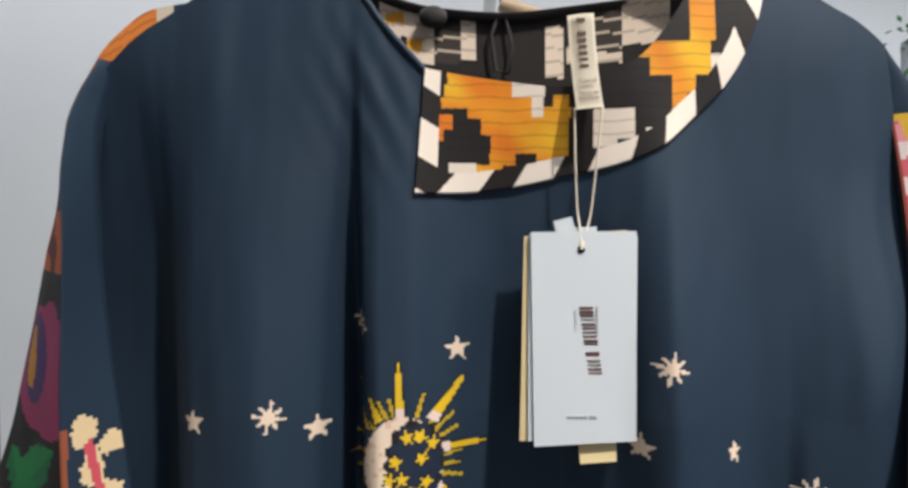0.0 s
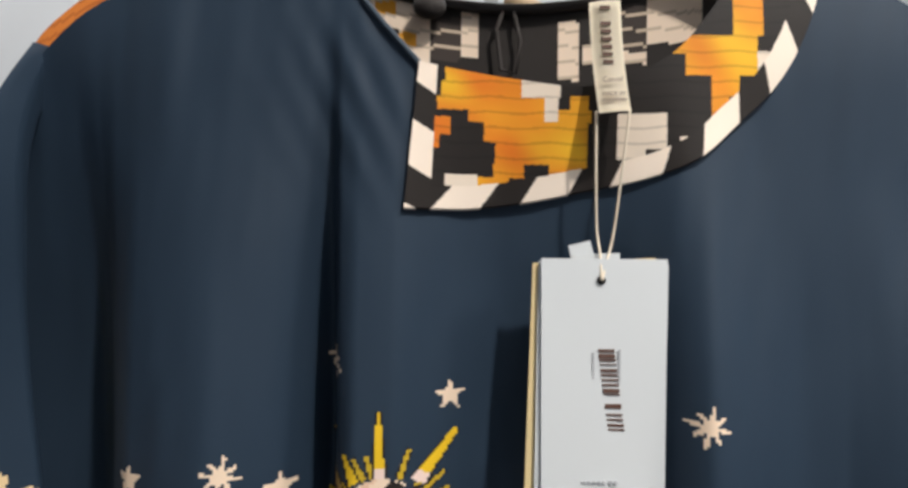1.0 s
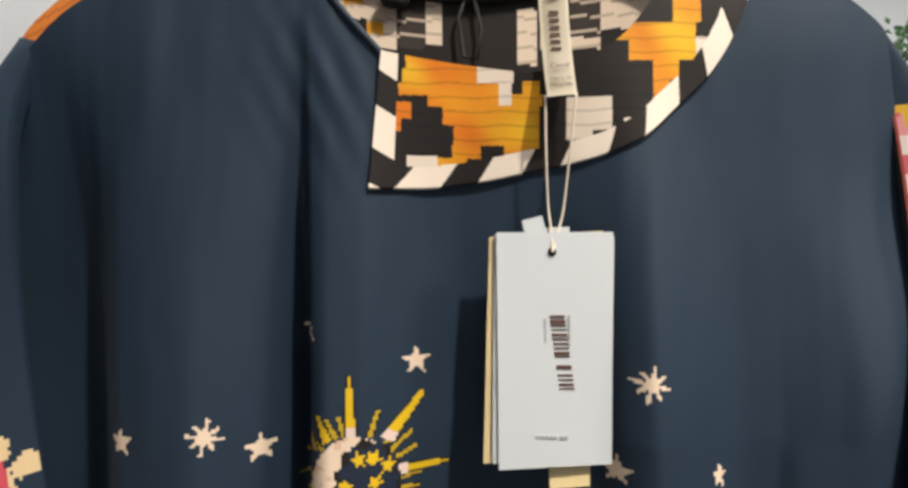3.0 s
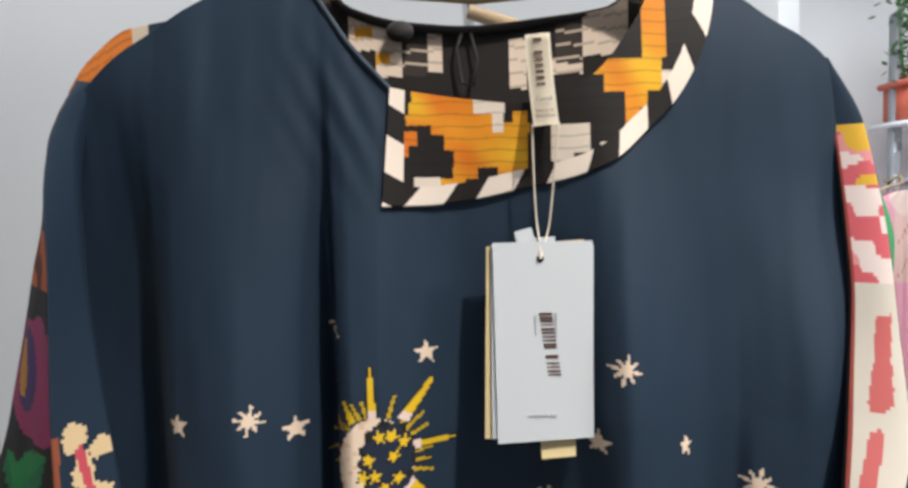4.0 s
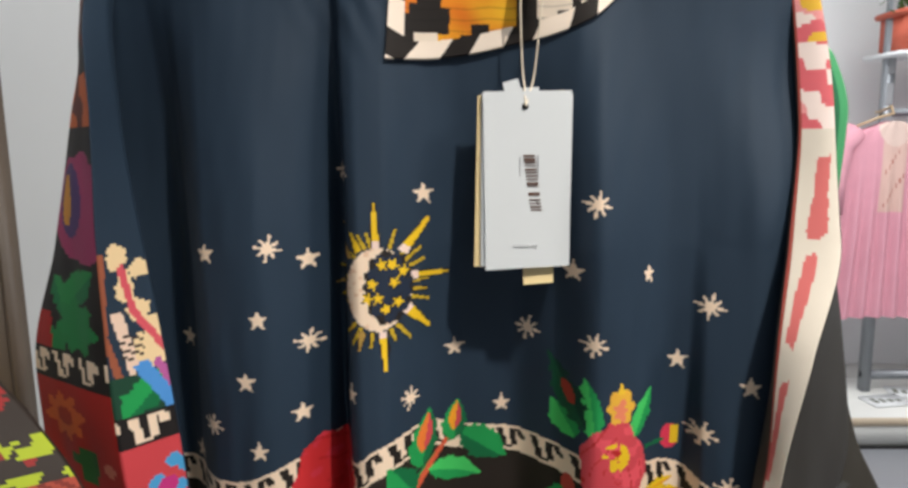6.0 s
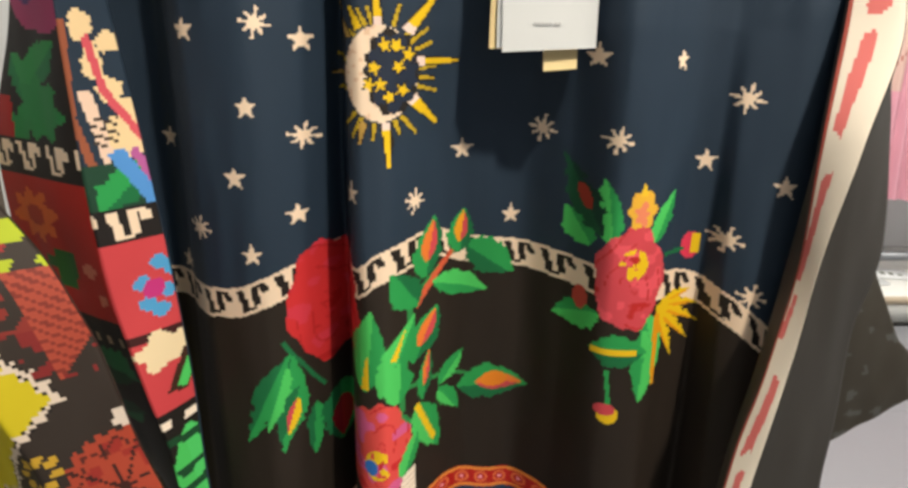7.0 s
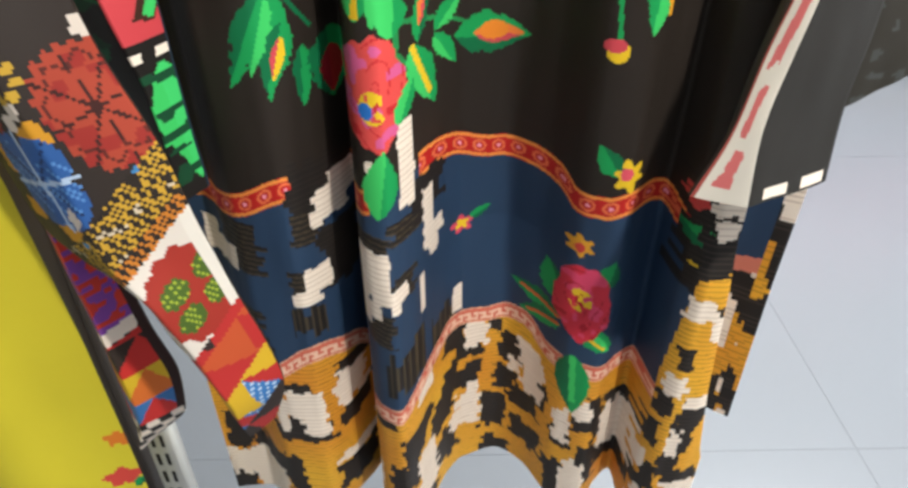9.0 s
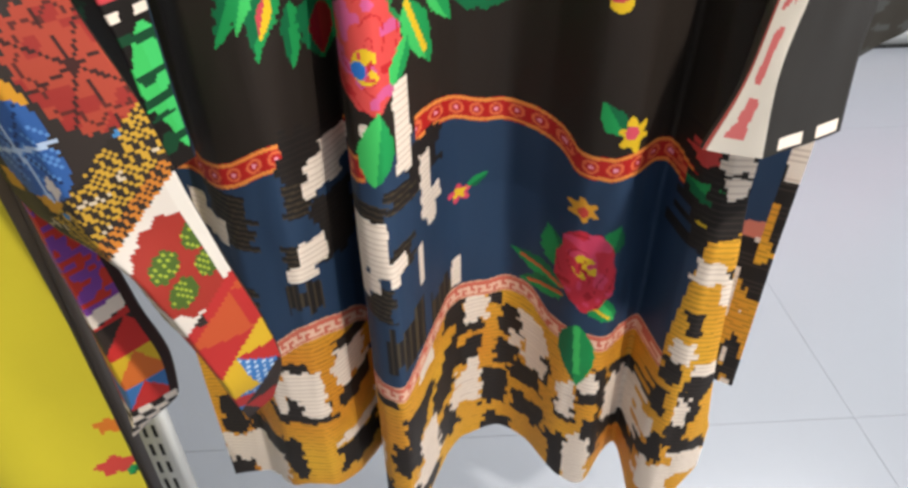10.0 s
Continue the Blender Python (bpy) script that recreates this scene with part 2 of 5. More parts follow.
        m = blotch(i * 0.9 + 0.3, j * 0.9, 0.020, seed + 9)
        self.put(where & (m > 0.72), WHITE)
        self.put(where & (m > 0.72) & (np.mod(self.v, 0.0064) < 0.0014), lin(206, 186, 170))

    def glyphs(self, s, q, half, ground, ink, where):
        """A band of stepped key signs: s along it, q across it."""
        sign = ("................", "..###...######..", "..###...###.###.", "..###...###.###.", "...###..###.....", "...###..###.....", "...###..###.....", "...######.......", "................")
        i = np.mod(np.floor((s + 0.12 * q) / 0.00165), 16).astype(int)
        j = np.clip(np.floor((q / half * 0.5 + 0.5) * 9), 0, 8).astype(int)
        table = np.array([[ch == "#" for ch in row] for row in sign])
        self.put(where, ground)
        self.put(where & table[8 - j, i], ink)


# ---- the kurta ----
FOLDS = [(-0.30, 0.410, 0.420), (-0.23, 0.420, 0.420), (-0.19, 0.426, 0.416), (-0.177, 0.414, 0.404), (-0.164, 0.388, 0.386), (-0.148, 0.369, 0.374), (-0.112, 0.360, 0.370),
         (-0.085, 0.374, 0.388), (-0.069, 0.393, 0.412), (-0.0575, 0.410, 0.432), (-0.0500, 0.374, 0.364), (-0.040, 0.366, 0.348), (-0.025, 0.368, 0.342),
         (-0.012, 0.378, 0.362), (0.000, 0.388, 0.394), (0.015, 0.396, 0.428), (0.03, 0.401, 0.445), (0.065, 0.403, 0.455), (0.095, 0.385, 0.430),
         (0.125, 0.355, 0.385), (0.15, 0.366, 0.372), (0.175, 0.375, 0.394), (0.190, 0.373, 0.404), (0.199, 0.369, 0.352), (0.215, 0.362, 0.336), (0.228, 0.357, 0.336), (0.26, 0.352, 0.346)]


def front_y(x, z):
    top = smooth_line(x, [(f[0], f[1]) for f in FOLDS])
    bot = smooth_line(x + 0.006 * np.exp(-(((x + 0.04) / 0.05) ** 2)), [(f[0], f[2]) for f in FOLDS])
    y = top + (bot - top) * np.clip((1.25 - z) / 0.45, 0, 1)
    side = np.clip((x - 0.06) / 0.14, 0, 1)
    s = np.clip((z - 1.25) / (0.25 - 0.10 * side * side * (3 - 2 * side)), 0, 1)
    s = s * s * (3 - 2 * s)
    y = y + 0.008 * np.clip((x - 0.228) / 0.034, 0, 1) ** 2 * np.clip((z - 1.12) / 0.1, 0, 1)
    return y * (1 - s) + (0.378 + 0.012 * np.clip(-x / 0.2, 0, 1.2) ** 2 + 0.006 * np.clip((x - 0.20) / 0.06, 0, 1) ** 2) * s + 0.02 * np.clip((z - 1.44) / 0.12, 0, 1) ** 2


SHOULDER = [(-0.232, 1.39), (-0.220, 1.436), (-0.210, 1.455), (-0.192, 1.471), (-0.164, 1.489), (-0.106, 1.519), (-0.06, 1.537), (0.06, 1.55), (0.16, 1.52),
            (0.213, 1.484), (0.246, 1.460), (0.254, 1.405), (0.262, 1.36)]
INNER = [(-0.013, 1.450), (0.002, 1.447), (0.034, 1.442), (0.064, 1.439), (0.088, 1.444), (0.108, 1.455), (0.123, 1.472), (0.136, 1.492), (0.150, 1.524)]
OUTER = [(-0.0195, 1.379), (0.004, 1.379), (0.034, 1.382), (0.065, 1.388), (0.094, 1.394), (0.118, 1.403), (0.139, 1.421), (0.155, 1.437), (0.168, 1.459), (0.176, 1.482), (0.182, 1.518)]
BAND_1 = [(-0.24, 1.064), (-0.177, 1.068), (-0.136, 1.070), (-0.109, 1.079), (-0.088, 1.087), (-0.066, 1.094), (-0.050, 1.086), (-0.034, 1.097), (-0.022, 1.101), (0, 1.105),
          (0.024, 1.096), (0.068, 1.089), (0.102, 1.086), (0.173, 1.080), (0.199, 1.071), (0.228, 1.049), (0.27, 1.01)]
BAND_2 = [(-0.24, 0.856), (-0.179, 0.858), (-0.145, 0.864), (-0.107, 0.879), (-0.066, 0.874), (-0.006, 0.890), (0.014, 0.886), (0.054, 0.874), (0.086, 0.873), (0.106, 0.867),
          (0.118, 0.854), (0.137, 0.855), (0.154, 0.861), (0.175, 0.861), (0.192, 0.855), (0.202, 0.840), (0.212, 0.838), (0.27, 0.81)]
BAND_3 = [(-0.24, 0.66), (-0.145, 0.683), (-0.104, 0.707), (-0.074, 0.690), (-0.056, 0.656), (-0.03, 0.654), (-0.013, 0.664), (0.006, 0.676), (0.016, 0.684), (0.052, 0.680), (0.090, 0.688), (0.110, 0.672),
          (0.147, 0.674), (0.179, 0.670), (0.200, 0.672), (0.27, 0.74)]
ST = 0.0012


def kurta_print(u, v):
    c = Canvas(u, v, NAVY)
    b1, b2, b3 = (smooth_line(u, b) for b in (BAND_1, BAND_2, BAND_3))
    c.put(v < b1, INKY)
    c.put(v < b2, lin(40, 60, 86))
    c.amber(v < b3)
    # stars and snowflakes of the night sky
    for x, z in ((-0.149, 1.249), (-0.079, 1.243), (0.003, 1.288), (-0.112, 1.203), (-0.123, 1.158), (-0.087, 1.131), (0.023, 1.170), (0.059, 1.120), (0.107, 1.234),
                 (0.183, 1.168), (0.226, 1.155), (-0.184, 1.176), (-0.116, 1.106), (-0.176, 1.088)):
        c.star(x, z, 0.0083, 0.95)
    for x, z in ((-0.049, 1.148), (0.159, 1.232)):
        c.star(x, z, 0.0083, 0.55)
    for x, z in ((-0.103, 1.253), (-0.081, 1.183), (-0.153, 1.122), (0.121, 1.281), (0.121, 1.183), (0.201, 1.209), (0.078, 1.185), (0.198, 1.117), (0.214, 1.081)):
        c.flake(x, z)
    for x, z in ((-0.054, 1.304), (-0.009, 1.139)):
        c.flake(x, z, 0.009, 0.7)
    # sun and moon
    sx, sz = -0.0284, 1.2230
    old_gold = lin(190, 160, 40)
    for k in range(34):
        a = k * math.tau / 34 + 0.09
        if math.cos(a) > -0.55 and k % 2 == 0 or k % 3 == 0:
            long = 0.010 + 0.006 * jitter(k, 3)
            x0, z0 = sx + 0.0225 * math.cos(a), sz + 0.0305 * math.sin(a)
            x1, z1 = x0 + long * math.cos(a + 0.25 * (jitter(k, 5) - 0.5)), z0 + long * math.sin(a)
            c.stroke(x0, z0, x1, z1, 0.0042, BLACK, 0.6)
            c.stroke(x0, z0, x1, z1, 0.0026, old_gold, 0.6)
    for x0, z0, x1, z1, w in ((-0.001, 0.029, -0.0015, 0.060, 0.0056), (0.0165, 0.025, 0.035, 0.048, 0.0075), (0.022, 0.007, 0.048, 0.007, 0.0056), (0.018, -0.015, 0.034, -0.033, 0.0078),
                              (0.003, -0.030, 0.004, -0.058, 0.0056), (-0.021, -0.001, -0.036, -0.001, 0.0034), (-0.0125, 0.027, -0.018, 0.040, 0.0050), (-0.019, 0.022, -0.029, 0.043, 0.0030), (-0.011, -0.029, -0.014, -0.043, 0.0046)):
        tone = GOLD if w > 0.0048 else lin(176, 140, 70)
        c.stroke(sx + x0, sz + z0, sx + x1, sz + z1, w + 0.0022, BLACK, 0.35)
        c.stroke(sx + x0, sz + z0, sx + x1, sz + z1, w, tone, 0.3)
        if w > 0.0052:
            c.stroke(sx + x0, sz + z0, sx + x0 + 0.17 * (x1 - x0), sz + z0 + 0.17 * (z1 - z0), w, lin(232, 206, 196), 0.9)
    c.disc(sx, sz, 0.0222, 0.0292, CREAM)
    moon = np.hypot((u - sx) / 0.0222, (v - sz) / 0.0292) < 1
    c.put(moon & (blotch(u, v, 0.004, 4) > 0.72), lin(220, 186, 158))
    c.disc(sx + 0.0066, sz + 0.001, 0.0162, 0.0255, BLACK, 0, 0.06, 13)
    c.disc(sx + 0.0072, sz + 0.001, 0.0145, 0.0235, lin(34, 44, 62), 0, 0.10, 11)
    for x, z in ((0.003, 0.017), (0.010, 0.017), (0.017, 0.011), (-0.004, 0.004), (0.011, 0.004), (0.000, -0.006), (-0.007, -0.006), (0.005, -0.014), (0.013, -0.010)):
        c.star(sx + x, sz + z, 0.0060, 0.9, BLACK, x * 60)
        c.star(sx + x, sz + z, 0.0052, 0.9, GOLD, x * 60)
    # key-sign band
    s1 = v - b1
    c.glyphs(u, s1, 0.0108, CREAM, BLACK, np.abs(s1) < 0.0108)
    # red flowered band, broken on one side
    s2 = v - b2
    w2 = (np.abs(s2) < 0.0108) & ((u < -0.098) | (u > -0.008) | ((u > -0.074) & (u < -0.044)))
    c.put(w2, lin(184, 34, 30))
    c.put(w2 & (np.abs(np.abs(s2) - 0.0088) < 0.0016), lin(232, 140, 66))
    cell = np.mod(u, 0.0165) - 0.00825
    c.put(w2 & (np.abs(np.hypot(cell, s2) - 0.0048) < 0.0011), lin(226, 110, 70))
    c.put(w2 & (np.hypot(cell, s2) < 0.0018), lin(236, 150, 170))
    # combed dark strokes and stepped white blocks on the lower navy field
    for b in ((-0.107, 0.850, -0.060, 0.895), (-0.015, 0.843, 0.010, 0.880), (-0.091, 0.770, -0.066, 0.835), (0.196, 0.800, 0.262, 0.900)):
        c.block(*b, BLACK, lin(44, 38, 33))
    for b in ((-0.175, 0.800, -0.128, 0.852), (-0.112, 0.825, -0.085, 0.856), (-0.190, 0.699, -0.140, 0.763), (-0.119, 0.768, -0.099, 0.801), (-0.064, 0.832, -0.025, 0.854),
              (-0.034, 0.842, -0.005, 0.862), (-0.032, 0.786, -0.010, 0.812), (-0.055, 0.742, -0.025, 0.778)):
        c.hatch(*b)
    for b in ((-0.120, 0.724, -0.093, 0.764), (-0.040, 0.676, -0.008, 0.734), (-0.002, 0.655, 0.020, 0.732)):
        c.hatch(*b, True)
    for b in ((-0.193, 0.797, -0.177, 0.830), (-0.179, 0.794, -0.159, 0.819), (-0.091, 0.840, -0.070, 0.868), (-0.080, 0.853, -0.064, 0.880), (-0.095, 0.835, -0.087, 0.851),
              (-0.104, 0.773, -0.084, 0.799), (-0.115, 0.763, -0.094, 0.778), (-0.021, 0.866, -0.011, 0.935), (-0.044, 0.895, -0.036, 0.912), (-0.006, 0.807, 0.002, 0.866),
              (0.001, 0.811, 0.010, 0.827), (-0.002, 0.794, 0.005, 0.818), (-0.060, 0.760, -0.050, 0.836), (-0.053, 0.794, -0.031, 0.835), (-0.048, 0.785, -0.020, 0.800),
              (-0.055, 0.769, -0.040, 0.786), (-0.032, 0.775, -0.025, 0.787), (-0.010, 0.747, -0.006, 0.789), (0.018, 0.696, 0.027, 0.728)):
        c.block(*b, WHITE, lin(210, 190, 172), 0.3)
    # ikat hem: black and white stepped blocks on ribbed amber
    for b in ((-0.140, 0.653, -0.117, 0.668), (-0.141, 0.601, -0.127, 0.624), (-0.156, 0.587, -0.099, 0.612), (-0.199, 0.515, -0.172, 0.553), (-0.180, 0.512, -0.145, 0.559),
              (-0.155, 0.500, -0.135, 0.562), (-0.225, 0.517, -0.200, 0.582), (-0.241, 0.435, -0.206, 0.479), (-0.092, 0.661, -0.066, 0.680), (-0.092, 0.596, -0.073, 0.622),
              (-0.078, 0.602, -0.066, 0.632), (-0.101, 0.504, -0.066, 0.543), (-0.053, 0.634, -0.032, 0.660), (-0.030, 0.593, -0.005, 0.618), (-0.028, 0.573, -0.012, 0.600),
              (-0.045, 0.535, -0.018, 0.580), (-0.036, 0.470, 0.000, 0.515), (-0.062, 0.480, -0.046, 0.520)):
        c.block(*b, BLACK, lin(58, 50, 44))
    for b in ((0.010, 0.647, 0.030, 0.675), (0.019, 0.625, 0.050, 0.651), (0.053, 0.657, 0.069, 0.673), (0.068, 0.618, 0.091, 0.659), (0.029, 0.598, 0.048, 0.616),
              (0.020, 0.581, 0.046, 0.607), (0.063, 0.574, 0.085, 0.610), (0.007, 0.587, 0.023, 0.626), (-0.003, 0.551, 0.018, 0.604), (0.046, 0.508, 0.076, 0.567),
              (0.085, 0.561, 0.108, 0.591), (0.077, 0.558, 0.098, 0.575), (0.103, 0.588, 0.112, 0.625), (0.080, 0.509, 0.111, 0.542), (-0.006, 0.490, 0.024, 0.541), (0.050, 0.450, 0.080, 0.490)):
        c.block(*b, BLACK, lin(58, 50, 44))
    for b in ((0.134, 0.590, 0.164, 0.613), (0.146, 0.599, 0.163, 0.639), (0.116, 0.557, 0.135, 0.583), (0.113, 0.455, 0.132, 0.530), (0.144, 0.504, 0.166, 0.565),
              (0.167, 0.605, 0.195, 0.629), (0.162, 0.522, 0.196, 0.559), (0.156, 0.573, 0.176, 0.604)):
        c.block(*b, BLACK, lin(58, 50, 44))
    for b in ((-0.204, 0.445, -0.159, 0.525), (-0.140, 0.623, -0.105, 0.656), (-0.127, 0.598, -0.104, 0.632), (-0.151, 0.603, -0.141, 0.652), (-0.066, 0.539, -0.053, 0.577),
              (-0.017, 0.510, -0.003, 0.569), (-0.023, 0.490, 0.002, 0.526), (-0.015, 0.640, -0.003, 0.673), (-0.094, 0.625, -0.070, 0.667), (-0.099, 0.543, -0.066, 0.556), (-0.233, 0.476, -0.201, 0.519)):
        c.block(*b, WHITE, lin(206, 186, 170))
    for b in ((0.031, 0.637, 0.055, 0.675), (0.084, 0.645, 0.097, 0.661), (0.089, 0.591, 0.107, 0.659), (0.077, 0.605, 0.089, 0.625), (0.022, 0.518, 0.048, 0.572), (0.032, 0.564, 0.046, 0.584),
              (0.014, 0.522, 0.031, 0.547), (0.119, 0.562, 0.133, 0.613), (0.132, 0.606, 0.151, 0.633), (0.130, 0.445, 0.153, 0.541), (0.167, 0.544, 0.196, 0.611)):
        c.block(*b, WHITE, lin(206, 186, 170))
    # meander band
    s3 = v - b3
    w3 = np.abs(s3) < 0.0098
    c.put(w3, lin(206, 104, 84))
    i, j = np.mod(np.floor(u / 0.0026), 6), np.floor((s3 + 0.0098) / 0.0033)
    c.put(w3 & (((j == 3) & (i != 2)) | ((j == 2) & ((i == 1) | (i == 4))) | ((j == 1) & (i != 5))), lin(234, 190, 164))
    c.put(w3 & (np.abs(s3) > 0.0082), lin(226, 170, 140))
    # spray of leaves and buds
    c.rose(-0.072, 1.062, 0.0255, 0.046, 4.0, lin(196, 46, 50), lin(176, 34, 36), lin(200, 54, 70), lin(196, 46, 50))
    for x0, z0, x1, z1 in ((-0.014, 1.065, 0.020, 1.098), (-0.020, 0.985, -0.012, 1.07), (-0.030, 1.01, 0.03, 0.985), (-0.02, 0.985, -0.002, 0.955)):
        c.stroke(x0, z0, x1, z1, 0.004, lin(40, 130, 70), 0.7)
    c.stroke(-0.010, 1.062, 0.020, 1.100, 0.0055, lin(206, 90, 60), 0.6)
    c.leaf(-0.045, 1.008, 0.062, 0.026, 84, LGREEN, GREEN, None, 0.08)
    c.stroke(-0.044, 1.010, -0.042, 1.035, 0.006, GOLD, 0.2)
    c.leaf(-0.034, 1.005, 0.058, 0.020, 66, LGREEN, GREEN, None, 0.1)
    c.stroke(-0.024, 1.030, -0.016, 1.05, 0.004, GOLD, 0.2)
    c.leaf(-0.008, 1.062, 0.036, 0.020, 118, GREEN, DGREEN)
    c.leaf(0.026, 1.100, 0.046, 0.028, -36, GREEN, DGREEN)
    c.leaf(0.002, 1.075, 0.044, 0.020, -20, LGREEN, GREEN)
    c.bud(-0.004, 1.080, 0.046, 0.020, 80)
    c.bud(0.020, 1.092, 0.036, 0.019, 82, lin(232, 156, 40))
    c.bud(-0.012, 1.020, 0.040, 0.022, 64)
    c.leaf(-0.022, 0.996, 0.032, 0.018, 88, LGREEN, GREEN)
    c.bud(-0.006, 0.985, 0.040, 0.010, 82)
    c.leaf(0.006, 0.986, 0.030, 0.014, 52, GREEN, LGREEN)
    c.leaf(0.006, 0.984, 0.032, 0.013, -62, GREEN, LGREEN)
    c.bud(0.020, 0.976, 0.058, 0.032, -2)
    c.disc(0.050, 0.977, 0.011, 0.0075, lin(226, 130, 40))
    c.leaf(-0.010, 0.985, 0.056, 0.018, -74, GREEN, LGREEN, GOLD)
    c.rose(-0.036, 0.960, 0.023, 0.040, 2.0, lin(214, 76, 72), lin(190, 40, 44), lin(206, 90, 140), GOLD, 0.0, -0.2)
    c.disc(-0.041, 0.950, 0.005, 0.006, BLUE)
    c.leaf(-0.020, 0.935, 0.032, 0.012, 70, LGREEN, GREEN)
    c.leaf(-0.038, 0.866, 0.056, 0.026, 82, LGREEN, GREEN, None, 0.06)
    # loose sprig
    c.stroke(-0.102, 1.040, -0.078, 0.995, 0.0035, DGREEN, 0.6)
    c.leaf(-0.098, 1.030, 0.078, 0.019, -116, GREEN, DGREEN, None, 0.26)
    c.leaf(-0.096, 1.028, 0.080, 0.018, -98, GREEN, DGREEN, None, 0.26)
    c.leaf(-0.100, 1.020, 0.054, 0.013, -108, LGREEN, GREEN)
    c.bud(-0.092, 1.004, 0.046, 0.017, -106, GOLD, ROSE)
    c.leaf(-0.084, 0.985, 0.046, 0.012, -94, GREEN, DGREEN)
    c.bud(-0.068, 0.990, 0.054, 0.026, -92, RED, lin(150, 24, 40))
    # rose bouquet
    for x, z, l, w, a in ((0.122, 1.112, 0.046, 0.018, 98), (0.110, 1.108, 0.03, 0.018, 120), (0.150, 1.112, 0.04, 0.012, 70), (0.118, 1.060, 0.030, 0.022, 205), (0.150, 1.065, 0.05, 0.016, -75), (0.150, 1.050, 0.056, 0.018, -88)):
        c.leaf(x, z, l, w, a, LGREEN, GREEN)
    c.leaf(0.116, 1.116, 0.060, 0.016, 113, lin(16, 78, 52), lin(12, 56, 44), None, 0.35)
    c.disc(0.106, 1.143, 0.0034, 0.009, lin(160, 54, 40), 20)
    c.rose(0.137, 1.088, 0.0235, 0.038, 1.0, ROSE, RED, lin(222, 84, 96), GOLD, 0.05, 0.28)
    c.disc(0.141, 1.137, 0.0095, 0.013, lin(222, 170, 60), 0, 0.12, 6)
    c.disc(0.141, 1.134, 0.0045, 0.008, lin(222, 128, 96), 0, 0.25, 5)
    c.stroke(0.141, 1.146, 0.141, 1.155, 0.006, lin(226, 186, 50), 0.2)
    c.disc(0.180, 1.108, 0.007, 0.010, lin(214, 56, 84))
    c.rect(0.181, 1.102, 0.187, 1.116, GOLD)
    c.stroke(0.160, 1.104, 0.176, 1.106, 0.003, DGREEN)
    for k in range(5):
        c.leaf(0.158, 1.066, 0.030 + 0.004 * k, 0.008, 20 - 22 * k, GOLD, lin(222, 150, 30), None, 0.3)
    c.leaf(0.114, 1.033, 0.040, 0.026, 0, GREEN, DGREEN, GOLD)
    c.leaf(0.153, 1.030, 0.038, 0.015, -94, LGREEN, GREEN)
    c.stroke(0.159, 1.06, 0.160, 1.005, 0.005, lin(222, 150, 30), 0.4)
    c.stroke(0.126, 1.018, 0.129, 0.990, 0.003, GREEN)
    c.disc(0.129, 0.982, 0.0075, 0.008, GOLD)
    c.disc(0.127, 0.986, 0.0075, 0.005, ROSE)
    c.disc(0.107, 1.068, 0.004, 0.009, lin(186, 70, 60))
    # blossoms on the lower navy field
    c.disc(0.027, 0.797, 0.009, 0.008, lin(212, 70, 96), 0, 0.25, 5)
    c.disc(0.027, 0.797, 0.0055, 0.005, GOLD, 0, 0.3, 4)
    c.leaf(0.034, 0.801, 0.022, 0.010, 32, GREEN, DGREEN)
    for x, z, l, w, a in ((0.118, 0.735, 0.046, 0.026, 110), (0.116, 0.722, 0.042, 0.020, 168), (0.116, 0.715, 0.036, 0.018, 205), (0.132, 0.722, 0.034, 0.024, -30), (0.146, 0.775, 0.03, 0.018, 80)):
        c.leaf(x, z, l, w, a, GREEN, DGREEN, lin(206, 96, 50) if a in (168, 205) else None)
    c.leaf(0.132, 0.720, 0.034, 0.018, -36, LGREEN, GREEN, GOLD)
    c.rose(0.131, 0.751, 0.0225, 0.042, 3.0, lin(206, 48, 66), lin(168, 24, 40), lin(216, 70, 104), GOLD, -0.1, 0.1)
    c.leaf(0.128, 0.690, 0.078, 0.030, -86, GREEN, DGREEN, LGREEN, 0.06)
    c.disc(0.123, 0.812, 0.009, 0.010, lin(226, 160, 46), 0, 0.25, 6)
    c.disc(0.123, 0.810, 0.004, 0.005, lin(206, 70, 60))
    c.leaf(0.142, 0.885, 0.030, 0.018, 122, GREEN, DGREEN)
    c.disc(0.150, 0.886, 0.0095, 0.013, GOLD, 0, 0.25, 6)
    c.disc(0.148, 0.888, 0.005, 0.006, lin(214, 80, 96))
    c.disc(0.200, 0.876, 0.0055, 0.008, lin(200, 70, 66), 0, 0.2, 5)
    c.leaf(0.196, 0.852, 0.022, 0.018, -30, GREEN, DGREEN)
    c.disc(0.209, 0.824, 0.007, 0.006, GOLD, 0, 0.3, 6)
    # side fold: ikat over its whole height
    c.amber((u > np.interp(v, [0.455, 0.61, 0.70, 0.778, 0.826], [0.195, 0.198, 0.199, 0.205, 0.210])) & (v < 0.822 - 0.3 * np.abs(u - 0.22)))
